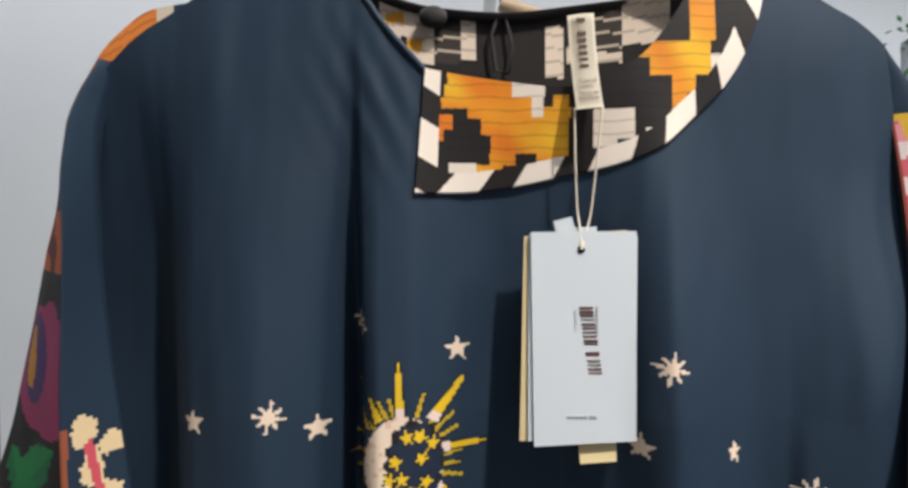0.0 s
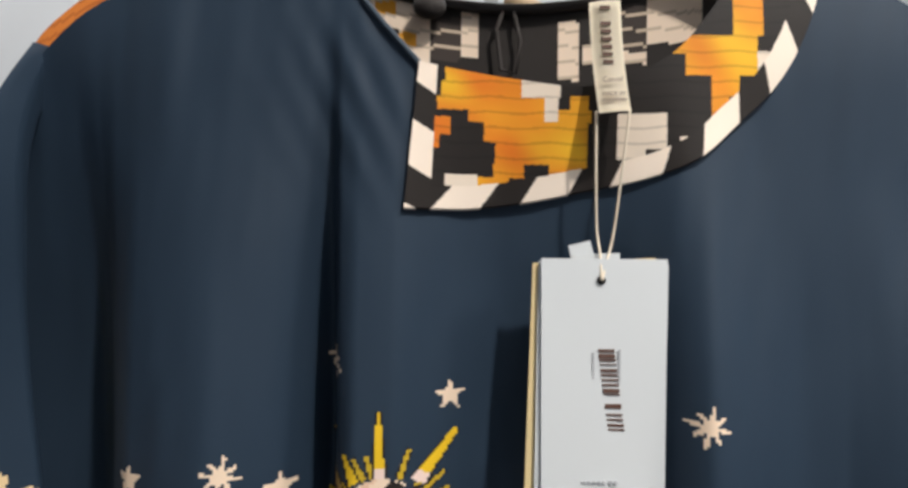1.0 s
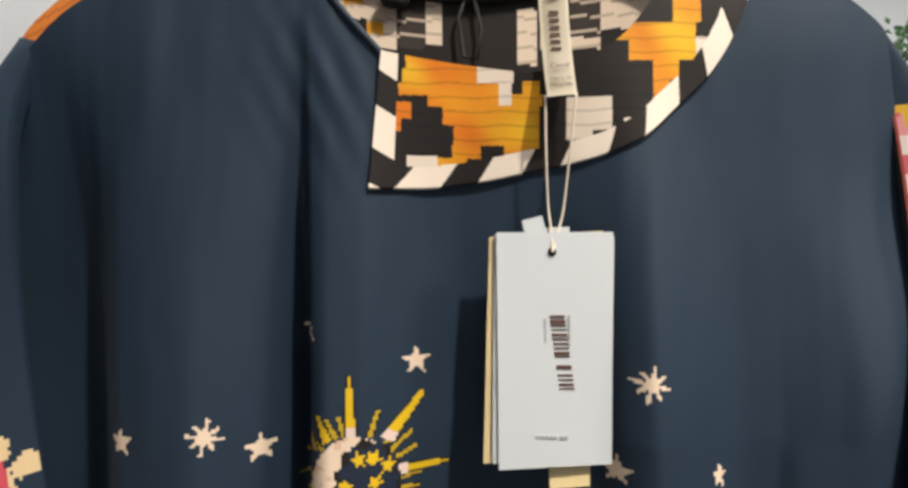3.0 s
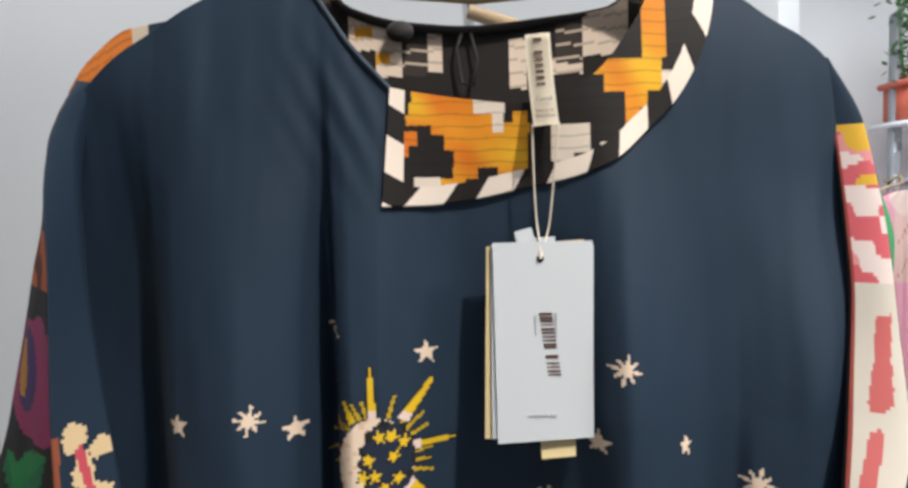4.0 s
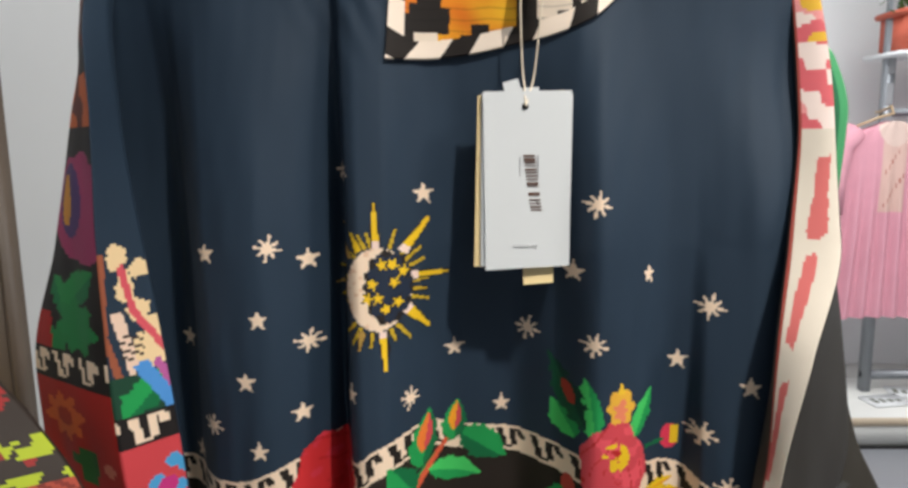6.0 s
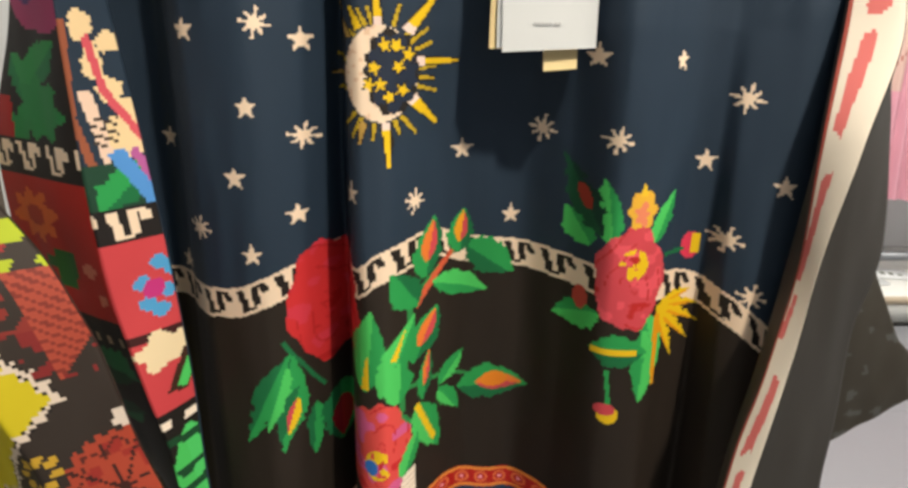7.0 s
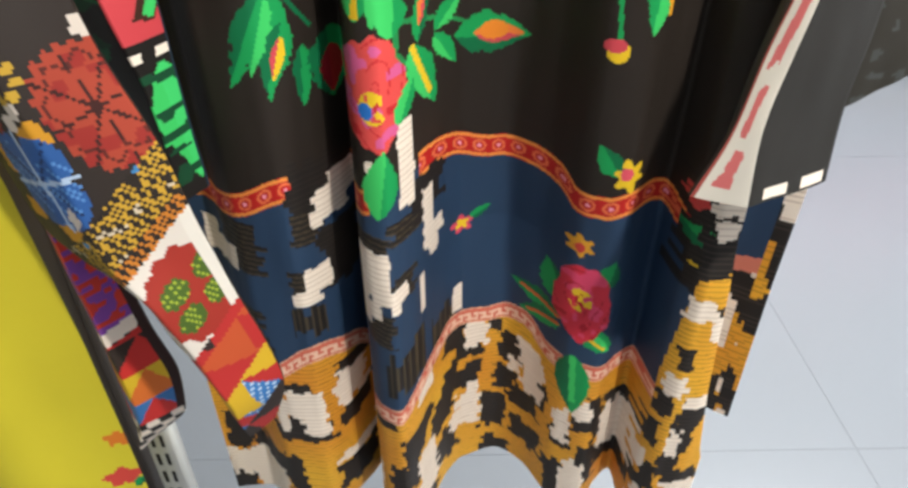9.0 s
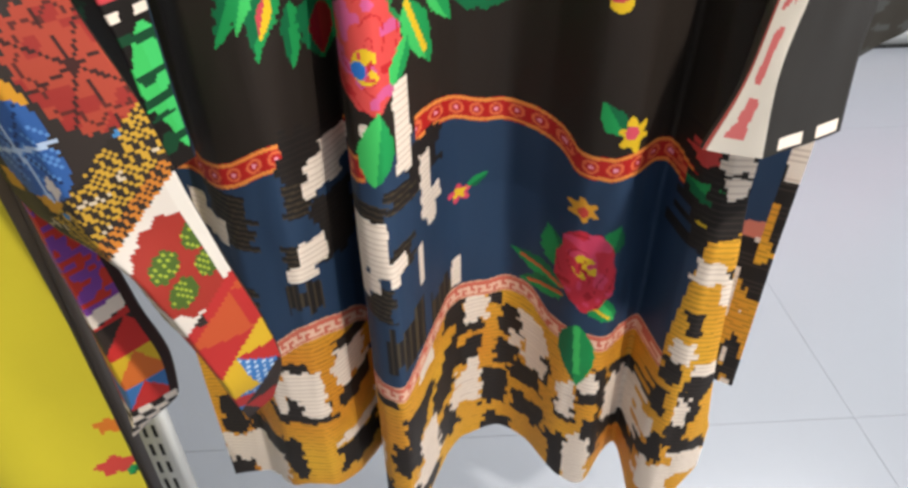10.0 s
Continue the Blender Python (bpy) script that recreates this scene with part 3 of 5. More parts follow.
    for b in ((0.197, 0.604, 0.207, 0.646), (0.200, 0.654, 0.212, 0.685), (0.217, 0.607, 0.238, 0.650), (0.219, 0.643, 0.243, 0.676), (0.213, 0.568, 0.231, 0.601), (0.200, 0.540, 0.212, 0.579),
              (0.197, 0.537, 0.207, 0.560), (0.222, 0.557, 0.255, 0.578), (0.207, 0.710, 0.221, 0.739), (0.221, 0.771, 0.236, 0.785), (0.206, 0.815, 0.230, 0.855)):
        c.block(*b, BLACK, lin(58, 50, 44))
    for b in ((0.206, 0.771, 0.228, 0.791), (0.202, 0.681, 0.220, 0.705), (0.216, 0.595, 0.227, 0.634), (0.196, 0.568, 0.202, 0.595), (0.222, 0.525, 0.264, 0.557), (0.198, 0.490, 0.207, 0.536),
              (0.204, 0.450, 0.227, 0.535), (0.227, 0.748, 0.240, 0.773), (0.222, 0.667, 0.246, 0.682), (0.209, 0.868, 0.228, 0.893), (0.211, 0.849, 0.228, 0.865)):
        c.block(*b, WHITE, lin(206, 186, 170))
    return c.c


kurta = tagged(empty("kurta", (0.02, 0.40, 1.52)), "navy printed long kurta with stars and roses on a hanger", "kurta")

xs = np.arange(-0.232, 0.2621, ST)
low = np.arange(0.465, 1.30, ST)
top = smooth_line(xs, SHOULDER)
rise = np.linspace(0, 1, 130)[1:]
Z = np.concatenate([np.repeat(low[:, None], len(xs), 1), low[-1] + rise[:, None] * (top - low[-1])[None, :]], 0)
X = np.repeat(xs[None, :], len(Z), 0)
X = np.minimum(X, np.interp(Z, [0.47, 0.57, 0.69, 0.73, 0.78, 0.85, 0.92, 1.0], [0.256, 0.257, 0.240, 0.237, 0.234, 0.229, 0.230, 0.262]))
hem_wave = smooth_line(X, [(-0.245, -0.020), (-0.186, -0.006), (-0.130, 0.026), (-0.079, 0.016), (-0.050, 0.0), (0.034, -0.002), (0.10, 0.008), (0.144, -0.002), (0.165, 0.018), (0.192, 0.026), (0.200, -0.010), (0.257, 0.062)])
Z = Z + hem_wave * np.clip((0.60 - Z) / 0.12, 0, 1)
Yf = front_y(X, Z)
wrinkle = 0.0030 * (blotch(X + 0.08 * Z, Z * 0.12, 0.022, 11) - 0.5) + 0.0012 * (blotch(X - 0.1 * Z, Z * 0.22, 0.010, 12) - 0.5)
gather = np.exp(-(((X + 0.045) / 0.028) ** 2) - ((Z - 1.435) / 0.045) ** 2)
Yf = Yf + wrinkle + 0.0006 * gather * np.sin((X + 0.55 * (Z - 1.44)) * 330 + 40 * (X + 0.05))
P = np.stack([X, Yf, Z], -1)
U, V = 0.25 * (X[:-1, :-1] + X[1:, :-1] + X[:-1, 1:] + X[1:, 1:]), 0.25 * (Z[:-1, :-1] + Z[1:, :-1] + Z[:-1, 1:] + Z[1:, 1:])
inner_z = smooth_line(U, INNER)
left_x = np.interp(V, [1.448, 1.469, 1.479, 1.53], [-0.012, -0.031, -0.039, -0.072])
hole = (V > inner_z - 0.006) & (U > left_x) & (U < 0.15) & (V > 1.432)
front = sheet("front_panel", P, kurta_print(U, V), CLOTH, kurta, "navy front printed with stars, sun, roses and bands", ~hole)

# quilted yoke round the neck with a striped trim
YU = 0.188e-3


def yoke_print(u, v):
    c = Canvas(u, v, BLACK)
    ox, oz = -0.0428, 1.479

    def r(x0, y0, x1, y1, colour):
        c.rect(ox + x0 * YU, oz - y1 * 0.19e-3, ox + x1 * YU, oz - y0 * 0.19e-3, colour)

    for b in ((225, 150, 430, 205), (215, 200, 450, 240), (205, 240, 480, 272), (285, 270, 600, 302), (325, 300, 592, 352), (355, 350, 592, 407), (350, 405, 430, 442), (495, 405, 592, 442),
              (310, 440, 392, 478), (545, 235, 592, 300), (190, 290, 240, 335), (185, 335, 210, 370)):
        r(*b, lin(238, 160, 28))
    for b in ((420, 195, 520, 240), (480, 240, 515, 300), (225, 435, 310, 476), (665, 280, 785, 370), (665, 370, 735, 395), (1010, 125, 1055, 190), (815, 340, 835, 356)):
        r(*b, lin(232, 216, 198))
    for b in ((795, 85, 1010, 132), (830, 130, 1010, 186), (895, 185, 965, 240), (895, 240, 940, 296), (950, -200, 1025, 86)):
        r(*b, lin(216, 138, 50))
    n = blotch(u, v, 0.012, 3)
    amber = (c.c[..., 0] > 0.5) & (c.c[..., 2] < 0.1)
    m = blotch(u + 0.5 * v, v, 0.016, 8)[..., None]
    tone = (1 - m) * np.array(lin(222, 116, 30)) + m * np.array(lin(238, 184, 44))
    c.c[amber] = tone[amber]
    c.c *= 1 - 0.16 * n[..., None]
    c.c[np.mod(v + 0.0005 * np.sin(u * 220), 0.0072) < 0.0012] *= 0.74
    return c


def along(curve, n=460):
    p = np.array(curve)
    d = np.concatenate([[0], np.cumsum(np.hypot(*np.diff(p, axis=0).T))])
    t = np.linspace(0, d[-1], n)
    knots_x, knots_z = list(zip(d, p[:, 0])), list(zip(d, p[:, 1]))
    return np.stack([smooth_line(t, knots_x), smooth_line(t, knots_z)], -1), d[-1]


inn, _ = along(INNER)
out, out_len = along(OUTER)
q = np.linspace(0, 1, 121)[:, None, None]
XZ = out[None] * (1 - q) + inn[None] * q
Yy = front_y(XZ[..., 0], XZ[..., 1]) - 0.0035
Yy[0] += 0.0025
PY = np.stack([XZ[..., 0], Yy, XZ[..., 1]], -1)
CU = 0.25 * (XZ[:-1, :-1] + XZ[1:, :-1] + XZ[:-1, 1:] + XZ[1:, 1:])
cv = yoke_print(CU[..., 0], CU[..., 1])
s_along = np.repeat(np.linspace(0, out_len, 459)[None, :], 120, 0)
span = np.hypot(*(inn - out).T)[:-1]
depth = np.linspace(0, 1, 120)[:, None] * span[None, :]
trim = depth < 0.0115
cv.put(trim, BLACK)
cv.put(trim & (np.mod(s_along - depth * 0.9 - 0.012, 0.044) < 0.024), WHITE)
endtrim = s_along < 0.012
cv.put(endtrim, BLACK)
cv.put(endtrim & (np.mod(CU[..., 1] + 0.5 * s_along, 0.040) < 0.022), WHITE)
sheet("yoke", PY, cv.c, CLOTH, kurta, "quilted amber and black yoke with striped trim")

# back panel, seen inside the neck and beside the front
xb = np.arange(-0.25, 0.345, 0.002)
lowb = np.arange(0.50, 1.30, 0.002)
topb = smooth_line(xb, [(-0.25, 1.42), (-0.227, 1.461), (-0.212, 1.482), (-0.191, 1.500), (-0.164, 1.507), (-0.116, 1.526), (-0.075, 1.542), (-0.049, 1.515), (-0.009, 1.503), (0.037, 1.499), (0.085, 1.503), (0.13, 1.509), (0.165, 1.535), (0.20, 1.50), (0.25, 1.455), (0.29, 1.40), (0.345, 1.30)])
riseb = np.linspace(0, 1, 110)[1:]
Zb = np.concatenate([np.repeat(lowb[:, None], len(xb), 1), lowb[-1] + riseb[:, None] * (topb - lowb[-1])[None, :]], 0)
Xb = np.repeat(xb[None, :], len(Zb), 0)
Xb = np.maximum(Xb, np.interp(Zb, [0.9, 1.05, 1.25, 1.40, 1.45, 1.465], [-0.25, -0.235, -0.222, -0.214, -0.226, -0.230]))
Xb = np.minimum(Xb, np.interp(Zb, [0.85, 0.95, 1.1, 1.3, 1.45], [0.345, 0.315, 0.27, 0.256, 0.252]))
lowering = np.clip((1.2 - Zb) / 0.5, 0, 1)
Yb = 0.448 + 0.03 * lowering + 0.016 * lowering * np.sin(Xb * 48) - 0.035 * np.clip(np.abs(Xb - 0.02) / 0.24, 0, 1) ** 2 * np.clip((Zb - 1.3) / 0.15, 0, 1)
Ub, Vb = 0.5 * (Xb[:-1, :-1] + Xb[:-1, 1:]), 0.5 * (Zb[:-1, :-1] + Zb[1:, :-1])
cb = Canvas(Ub, Vb, NAVY)
cb.put(Vb < 1.05, INKY)
cb.put(Vb < 0.86, lin(40, 60, 86))
cb.leopard(Vb < 0.70 + 0.02 * np.clip((Ub - 0.24) / 0.1, 0, 1), 0.0048, 7)
cb.put(np.abs(Vb - 0.70 - 0.02 * np.clip((Ub - 0.24) / 0.1, 0, 1)) < 0.01, lin(206, 120, 100))
cb.leopard((Ub > 0.33) & (Vb < 0.84), 0.0048, 8)
strip = (Ub > 0.225) & (Ub < 0.256) & (Vb > 0.66) & (Vb < 0.95)
cb.put(strip, BLACK)
facing = (Vb > 1.40) & (Ub > -0.09) & (Ub < 0.19)
cb.put(facing, BLACK)


def rb(x0, y0, x1, y1, colour):
    f = lambda cx: 0.033 + (-0.0428 + cx * YU - 0.033) * 1.187
    g = lambda cy: 1.365 + (1.479 - cy * 0.19e-3 - 1.365) * 1.187
    cb.rect(f(x0), g(y1), f(x1), g(y0), colour)


for b in ((40, -60, 200, 60), (120, 40, 200, 140), (280, 15, 325, 130), (530, 40, 590, 190), (755, -60, 890, 100), (600, 100, 760, 150)):
    rb(*b, lin(226, 206, 186))
for b in ((120, 60, 170, 100), (60, -20, 110, 20)):
    rb(*b, AMBER)
for b in ((200, 30, 280, 140), (680, 0, 755, 120)):
    rb(*b, lin(58, 50, 46))
cb.put(facing & (np.mod(Vb, 0.009) < 0.0018) & (cb.c[..., 0] > 0.03), lin(190, 172, 152))
orange_top = (Vb > 1.44) & (Vb > smooth_line(Ub, [(-0.25, 1.37), (-0.10, 1.50), (-0.05, 1.60)])) & (Ub < -0.06)
cb.put(orange_top, lin(206, 120, 50))
cb.put(orange_top & (np.mod(Vb - 0.7 * Ub, 0.006) < 0.0016), lin(180, 98, 40))
cb.put(orange_top & (Ub > -0.188), lin(200, 184, 164))
cb.put(orange_top & (Ub > -0.178), NAVY)
sheet("back_panel", np.stack([Xb, Yb, Zb], -1), cb.c, CLOTH, kurta, "back of the kurta with printed neck facing")

# bindings, loop and button at the neck
nb = [(x, 0.4455, z) for x, z in zip(np.linspace(-0.07, 0.16, 40), smooth_line(np.linspace(-0.07, 0.16, 40), list(zip(xb, topb))) - 0.001)]
part("neck_binding", tube(nb, 0.0032), BINDING, kurta, "dark rolled binding")
zs = np.linspace(1.446, 1.53, 24)
lx = np.interp(zs, [1.448, 1.469, 1.479, 1.53], [-0.012, -0.031, -0.039, -0.072])
part("neck_edge", tube([(x, float(front_y(x, z)) - 0.001, z) for x, z in zip(lx, zs)], 0.0016), NAVY_TRIM, kurta)
bm = bmesh.new()
bmesh.ops.create_uvsphere(bm, u_segments=14, v_segments=8, radius=0.008, matrix=pose(-0.012, 0.438, 1.497) @ Matrix.Diagonal((1.2, 0.8, 0.9, 1)))
part("button", bm, BINDING, kurta, "small dark covered button")
part("button_loop", tube([(0.030, 0.443, 1.496), (0.026, 0.441, 1.485), (0.029, 0.441, 1.462), (0.037, 0.441, 1.460), (0.040, 0.441, 1.478), (0.036, 0.443, 1.496)], 0.0012, 6), BINDING, kurta)


def sleeve(name, rows, ground, paint, parent, label, depth=0.03, cols=56, cuff=0.0):
    """A hanging sleeve: rows of height, outer, crease and inner edge (x, y), drawn round into a flat tube."""
    rows = sorted(rows)
    zk = [r[0] for r in rows]
    zz = np.arange(zk[0], zk[-1], 0.002)
    f = [smooth_line(zz, [(r[0], r[i][j]) for r in rows]) for i in (1, 2, 3) for j in (0, 1)]
    t = np.linspace(0, 1, cols)
    a, b = np.clip(t / 0.5, 0, 1)[None], np.clip((t - 0.5) / 0.5, 0, 1)[None]
    Xs = np.where(t[None] < 0.5, f[0][:, None] * (1 - a) + f[2][:, None] * a, f[2][:, None] * (1 - b) + f[4][:, None] * b)
    bow = 0.006 * np.sin(math.pi * t)[None]
    Ys = np.where(t[None] < 0.5, f[1][:, None] * (1 - a) + f[3][:, None] * a, f[3][:, None] * (1 - b) + f[5][:, None] * b) - bow
    Ys = Ys + 0.003 * (blotch(Xs * 3, zz[:, None] * np.ones_like(Xs), 0.05, 5) - 0.5)
    Zs = np.repeat(zz[:, None], cols, 1) + cuff * (t[None] - 0.5) * np.clip(1 - (zz[:, None] - zk[0]) / 0.1, 0, 1)
    back = np.stack([Xs[:, ::-1], Ys[:, ::-1] + 0.004 + depth * np.sin(math.pi * t)[None], Zs[:, ::-1]], -1)[:, 1:]
    P = np.concatenate([np.stack([Xs, Ys, Zs], -1), back], 1)
    P = np.concatenate([P, P[:, :1]], 1)
    T = np.repeat(0.5 * (t[1:] + t[:-1])[None], len(zz) - 1, 0)
    Xc, Zc = 0.5 * (Xs[1:, 1:] + Xs[:-1, :-1]), 0.5 * (Zs[1:, 1:] + Zs[:-1, :-1])
    c = Canvas(Xc, Zc, ground)
    paint(c, T)
    C = np.empty((P.shape[0] - 1, P.shape[1] - 1, 3))
    C[:] = ground
    C[:, :cols - 1] = c.c
    return sheet(name, P, C, CLOTH, parent, label)


def left_sleeve_paint(c, t):
    x, z = c.u, c.v
    outer = t < 0.5
    inner = ~outer
    n = blotch(x, z, 0.010, 3)
    c.put(outer, lin(30, 26, 26))
    # outer half: blossoms, leaves, key signs, red field
    c.put(outer & (z < 1.372) & (z > 1.338), lin(196, 96, 46))
    c.put(outer & (n > 0.6) & (z > 1.338), lin(96, 40, 30))
    q = outer & (np.hypot((x + 0.226) / 0.034, (z - 1.284) / 0.036) < 1 + 0.2 * (n - 0.5))
    c.put(q, lin(150, 50, 92))
    c.put(q & (np.hypot((x + 0.236) / 0.015, (z - 1.288) / 0.025) < 1), lin(72, 48, 98))
    c.put(q & (np.hypot((x + 0.241) / 0.007, (z - 1.288) / 0.018) < 1), lin(200, 136, 40))
    keep = c.c[inner].copy()
    c.leaf(-0.246, 1.218, 0.044, 0.022, 36, lin(30, 124, 64), DGREEN)
    c.leaf(-0.258, 1.236, 0.040, 0.020, -64, lin(30, 124, 64), DGREEN)
    c.disc(-0.234, 1.203, 0.020, 0.018, lin(26, 116, 62), 0, 0.15, 7)
    c.disc(-0.258, 1.190, 0.014, 0.008, lin(26, 112, 60), 0, 0.15, 7)
    c.put(outer & (x < -0.262) & (z < 1.21), lin(150, 30, 30))
    c.glyphs(x, z - 1.172, 0.012, lin(30, 26, 26), CREAM, outer & (np.abs(z - 1.172) < 0.012))
    c.put(outer & (z < 1.160) & (z > 1.068), lin(172, 36, 32))
    c.disc(-0.258, 1.132, 0.020, 0.016, lin(216, 100, 44), 0, 0.2, 8)
    c.disc(-0.258, 1.132, 0.009, 0.007, lin(176, 50, 26))
    c.rect(-0.246, 1.085, -0.228, 1.112, lin(30, 96, 40))
    c.rect(-0.256, 1.098, -0.236, 1.106, lin(30, 96, 40))
    c.disc(-0.214, 1.102, 0.006, 0.005, lin(206, 120, 100))
    c.disc(-0.206, 1.083, 0.004, 0.004, lin(206, 120, 100))
    c.put(outer & (np.abs(z - 1.055) < 0.003) & (np.mod(x, 0.010) < 0.004), lin(150, 130, 110))
    c.leaf(-0.228, 1.035, 0.040, 0.030, -10, DGREEN, lin(12, 66, 40))
    c.leaf(-0.220, 0.990, 0.030, 0.020, 20, lin(12, 66, 40), DGREEN)
    c.c[inner] = keep
    c.put(inner, NAVY)
    keep = c.c[outer].copy()
    # inner half: pale flourish, wings, key signs, red field, leaf
    c.stroke(-0.2035, 1.255, -0.2045, 1.20, 0.0035, lin(150, 84, 60))
    c.stroke(-0.2045, 1.20, -0.198, 1.165, 0.0035, lin(150, 84, 60))
    for fx, zz, rx, rz in ((-0.1975, 1.252, 0.0036, 0.0085), (-0.1895, 1.242, 0.0042, 0.006), (-0.195, 1.230, 0.0034, 0.010), (-0.190, 1.215, 0.0046, 0.007), (-0.1845, 1.204, 0.0046, 0.006), (-0.186, 1.192, 0.007, 0.007), (-0.186, 1.180, 0.010, 0.007)):
        c.disc(fx, zz, rx, rz, lin(228, 200, 156), 0, 0.12, 5)
    c.stroke(-0.1965, 1.246, -0.192, 1.214, 0.0028, lin(206, 84, 96))
    c.stroke(-0.193, 1.216, -0.177, 1.180, 0.0034, lin(206, 84, 96))
    c.stroke(-0.199, 1.215, -0.192, 1.172, 0.005, lin(226, 196, 176))
    c.put((np.abs(z - 1.190) < 0.009) & (np.abs(x + 0.193) < 0.005) & (np.mod(z + 0.6 * x, 0.005) < 0.0018), lin(60, 50, 46))
    c.put((z < 1.172) & (z > 1.140), lin(28, 64, 48))
    c.leaf(-0.198, 1.142, 0.040, 0.020, 52, GREEN, DGREEN)
    c.stroke(-0.190, 1.178, -0.174, 1.142, 0.007, lin(76, 140, 206))
    c.stroke(-0.183, 1.178, -0.169, 1.142, 0.004, lin(176, 90, 150))
    c.put(z < 1.142, lin(194, 66, 72))
    c.glyphs(x * 1.2, z - 1.132, 0.011, lin(30, 26, 26), CREAM, np.abs(z - 1.132) < 0.011)
    for fx, zz in ((-0.176, 1.104), (-0.170, 1.098), (-0.184, 1.092), (-0.173, 1.084), (-0.182, 1.078), (-0.176, 1.072)):
        c.disc(fx, zz, 0.0042, 0.0045, lin(70, 150, 200))
    c.disc(-0.179, 1.087, 0.005, 0.007, lin(186, 50, 120))
    c.rect(-0.21, 1.054, -0.15, 1.060, lin(60, 26, 26))
    c.disc(-0.176, 1.045, 0.012, 0.012, lin(226, 206, 170), 0, 0.2, 5)
    c.stroke(-0.172, 1.012, -0.164, 1.040, 0.008, lin(60, 36, 26))
    c.stroke(-0.170, 1.014, -0.164, 1.036, 0.004, LGREEN)
    c.put(z < 1.002, lin(30, 26, 24))
    c.put((np.abs(z - 0.992) < 0.003) & (np.mod(x, 0.010) < 0.005), WHITE)
    c.leaf(-0.1695, 0.986, 0.092, 0.017, -86, lin(70, 196, 104), LGREEN, None, 0.3)
    c.put((z < 0.985) & (blotch(x * 0.6, z, 0.006, 13) > 0.74), lin(24, 70, 44))
    c.put((z < 0.91) & (n > 0.5), lin(30, 26, 24))
    c.c[outer] = keep


LEFT = [(0.885, (-0.186, 0.378), (-0.174, 0.352), (-0.162, 0.364)), (0.93, (-0.215, 0.385), (-0.174, 0.344), (-0.164, 0.362)), (0.97, (-0.240, 0.39), (-0.176, 0.342), (-0.165, 0.362)), (1.02, (-0.275, 0.395), (-0.184, 0.338), (-0.166, 0.362)),
        (1.085, (-0.290, 0.395), (-0.197, 0.338), (-0.170, 0.362)), (1.17, (-0.285, 0.385), (-0.203, 0.338), (-0.178, 0.362)), (1.26, (-0.258, 0.38), (-0.204, 0.338), (-0.189, 0.362)),
        (1.344, (-0.245, 0.390), (-0.203, 0.343), (-0.199, 0.364)), (1.39, (-0.236, 0.393), (-0.207, 0.350), (-0.202, 0.366)), (1.42, (-0.236, 0.400), (-0.210, 0.363), (-0.205, 0.374)), (1.442, (-0.230, 0.402), (-0.211, 0.380), (-0.207, 0.387)), (1.463, (-0.216, 0.404), (-0.211, 0.399), (-0.207, 0.401))]
sleeve("sleeve", LEFT, NAVY, left_sleeve_paint, kurta, "long sleeve with dense floral and key-sign print")


def right_sleeve_paint(c, t):
    x, z = c.u, c.v
    pale = t < 0.5
    c.put(~pale, lin(44, 42, 40))
    c.put(pale, lin(212, 203, 190))
    for zc, h, tc, w in ((1.285, 0.052, 0.29, 0.10), (1.220, 0.054, 0.18, 0.07), (1.140, 0.060, 0.12, 0.06), (1.085, 0.026, 0.10, 0.05), (1.028, 0.052, 0.24, 0.09), (0.974, 0.030, 0.20, 0.06), (0.938, 0.024, 0.22, 0.08)):
        lean = tc + 1.4 * (z - zc)
        c.put(pale & (np.abs(z - zc) < h * 0.5 * (0.8 + 0.4 * blotch(t * 0.05, z, 0.006, zc))) & (np.abs(t - lean) < w * (0.75 + 0.4 * blotch(z, z, 0.008, zc))), lin(202, 106, 104))
    c.put((z > 1.33) & pale, lin(210, 100, 108))
    c.put((z > 1.33) & pale & (blotch(x, z, 0.016, 4) > 0.6), lin(226, 150, 150))
    c.put((z > 1.33) & pale & (blotch(x, z, 0.010, 6) > 0.70), lin(232, 214, 208))
    c.put((z > 1.385) & (blotch(x, z, 0.014, 2) > 0.25), lin(222, 176, 60))
    c.put((z > 1.422) | (~pale & (z > 1.36)), NAVY)
    c.put(pale & (t < 0.03), lin(150, 70, 62))
    c.put((np.abs(z - 0.921) < 0.004) & ~pale & (np.mod(x, 0.03) < 0.018), WHITE)


RIGHT_ROWS = [(0.915, (0.172, 0.305), (0.200, 0.288), (0.262, 0.312)), (0.96, (0.188, 0.305), (0.197, 0.290), (0.260, 0.315)), (1.01, (0.200, 0.31), (0.205, 0.294), (0.268, 0.325)), (1.065, (0.217, 0.32), (0.217, 0.300), (0.274, 0.335)),
         (1.12, (0.236, 0.34), (0.229, 0.310), (0.292, 0.350)), (1.19, (0.240, 0.345), (0.247, 0.318), (0.286, 0.355)), (1.26, (0.249, 0.358), (0.270, 0.342), (0.276, 0.360)),
         (1.335, (0.257, 0.374), (0.271, 0.362), (0.268, 0.37)), (1.42, (0.254, 0.390), (0.264, 0.380), (0.268, 0.40)), (1.465, (0.246, 0.40), (0.252, 0.40), (0.258, 0.42))]
RIGHT = []
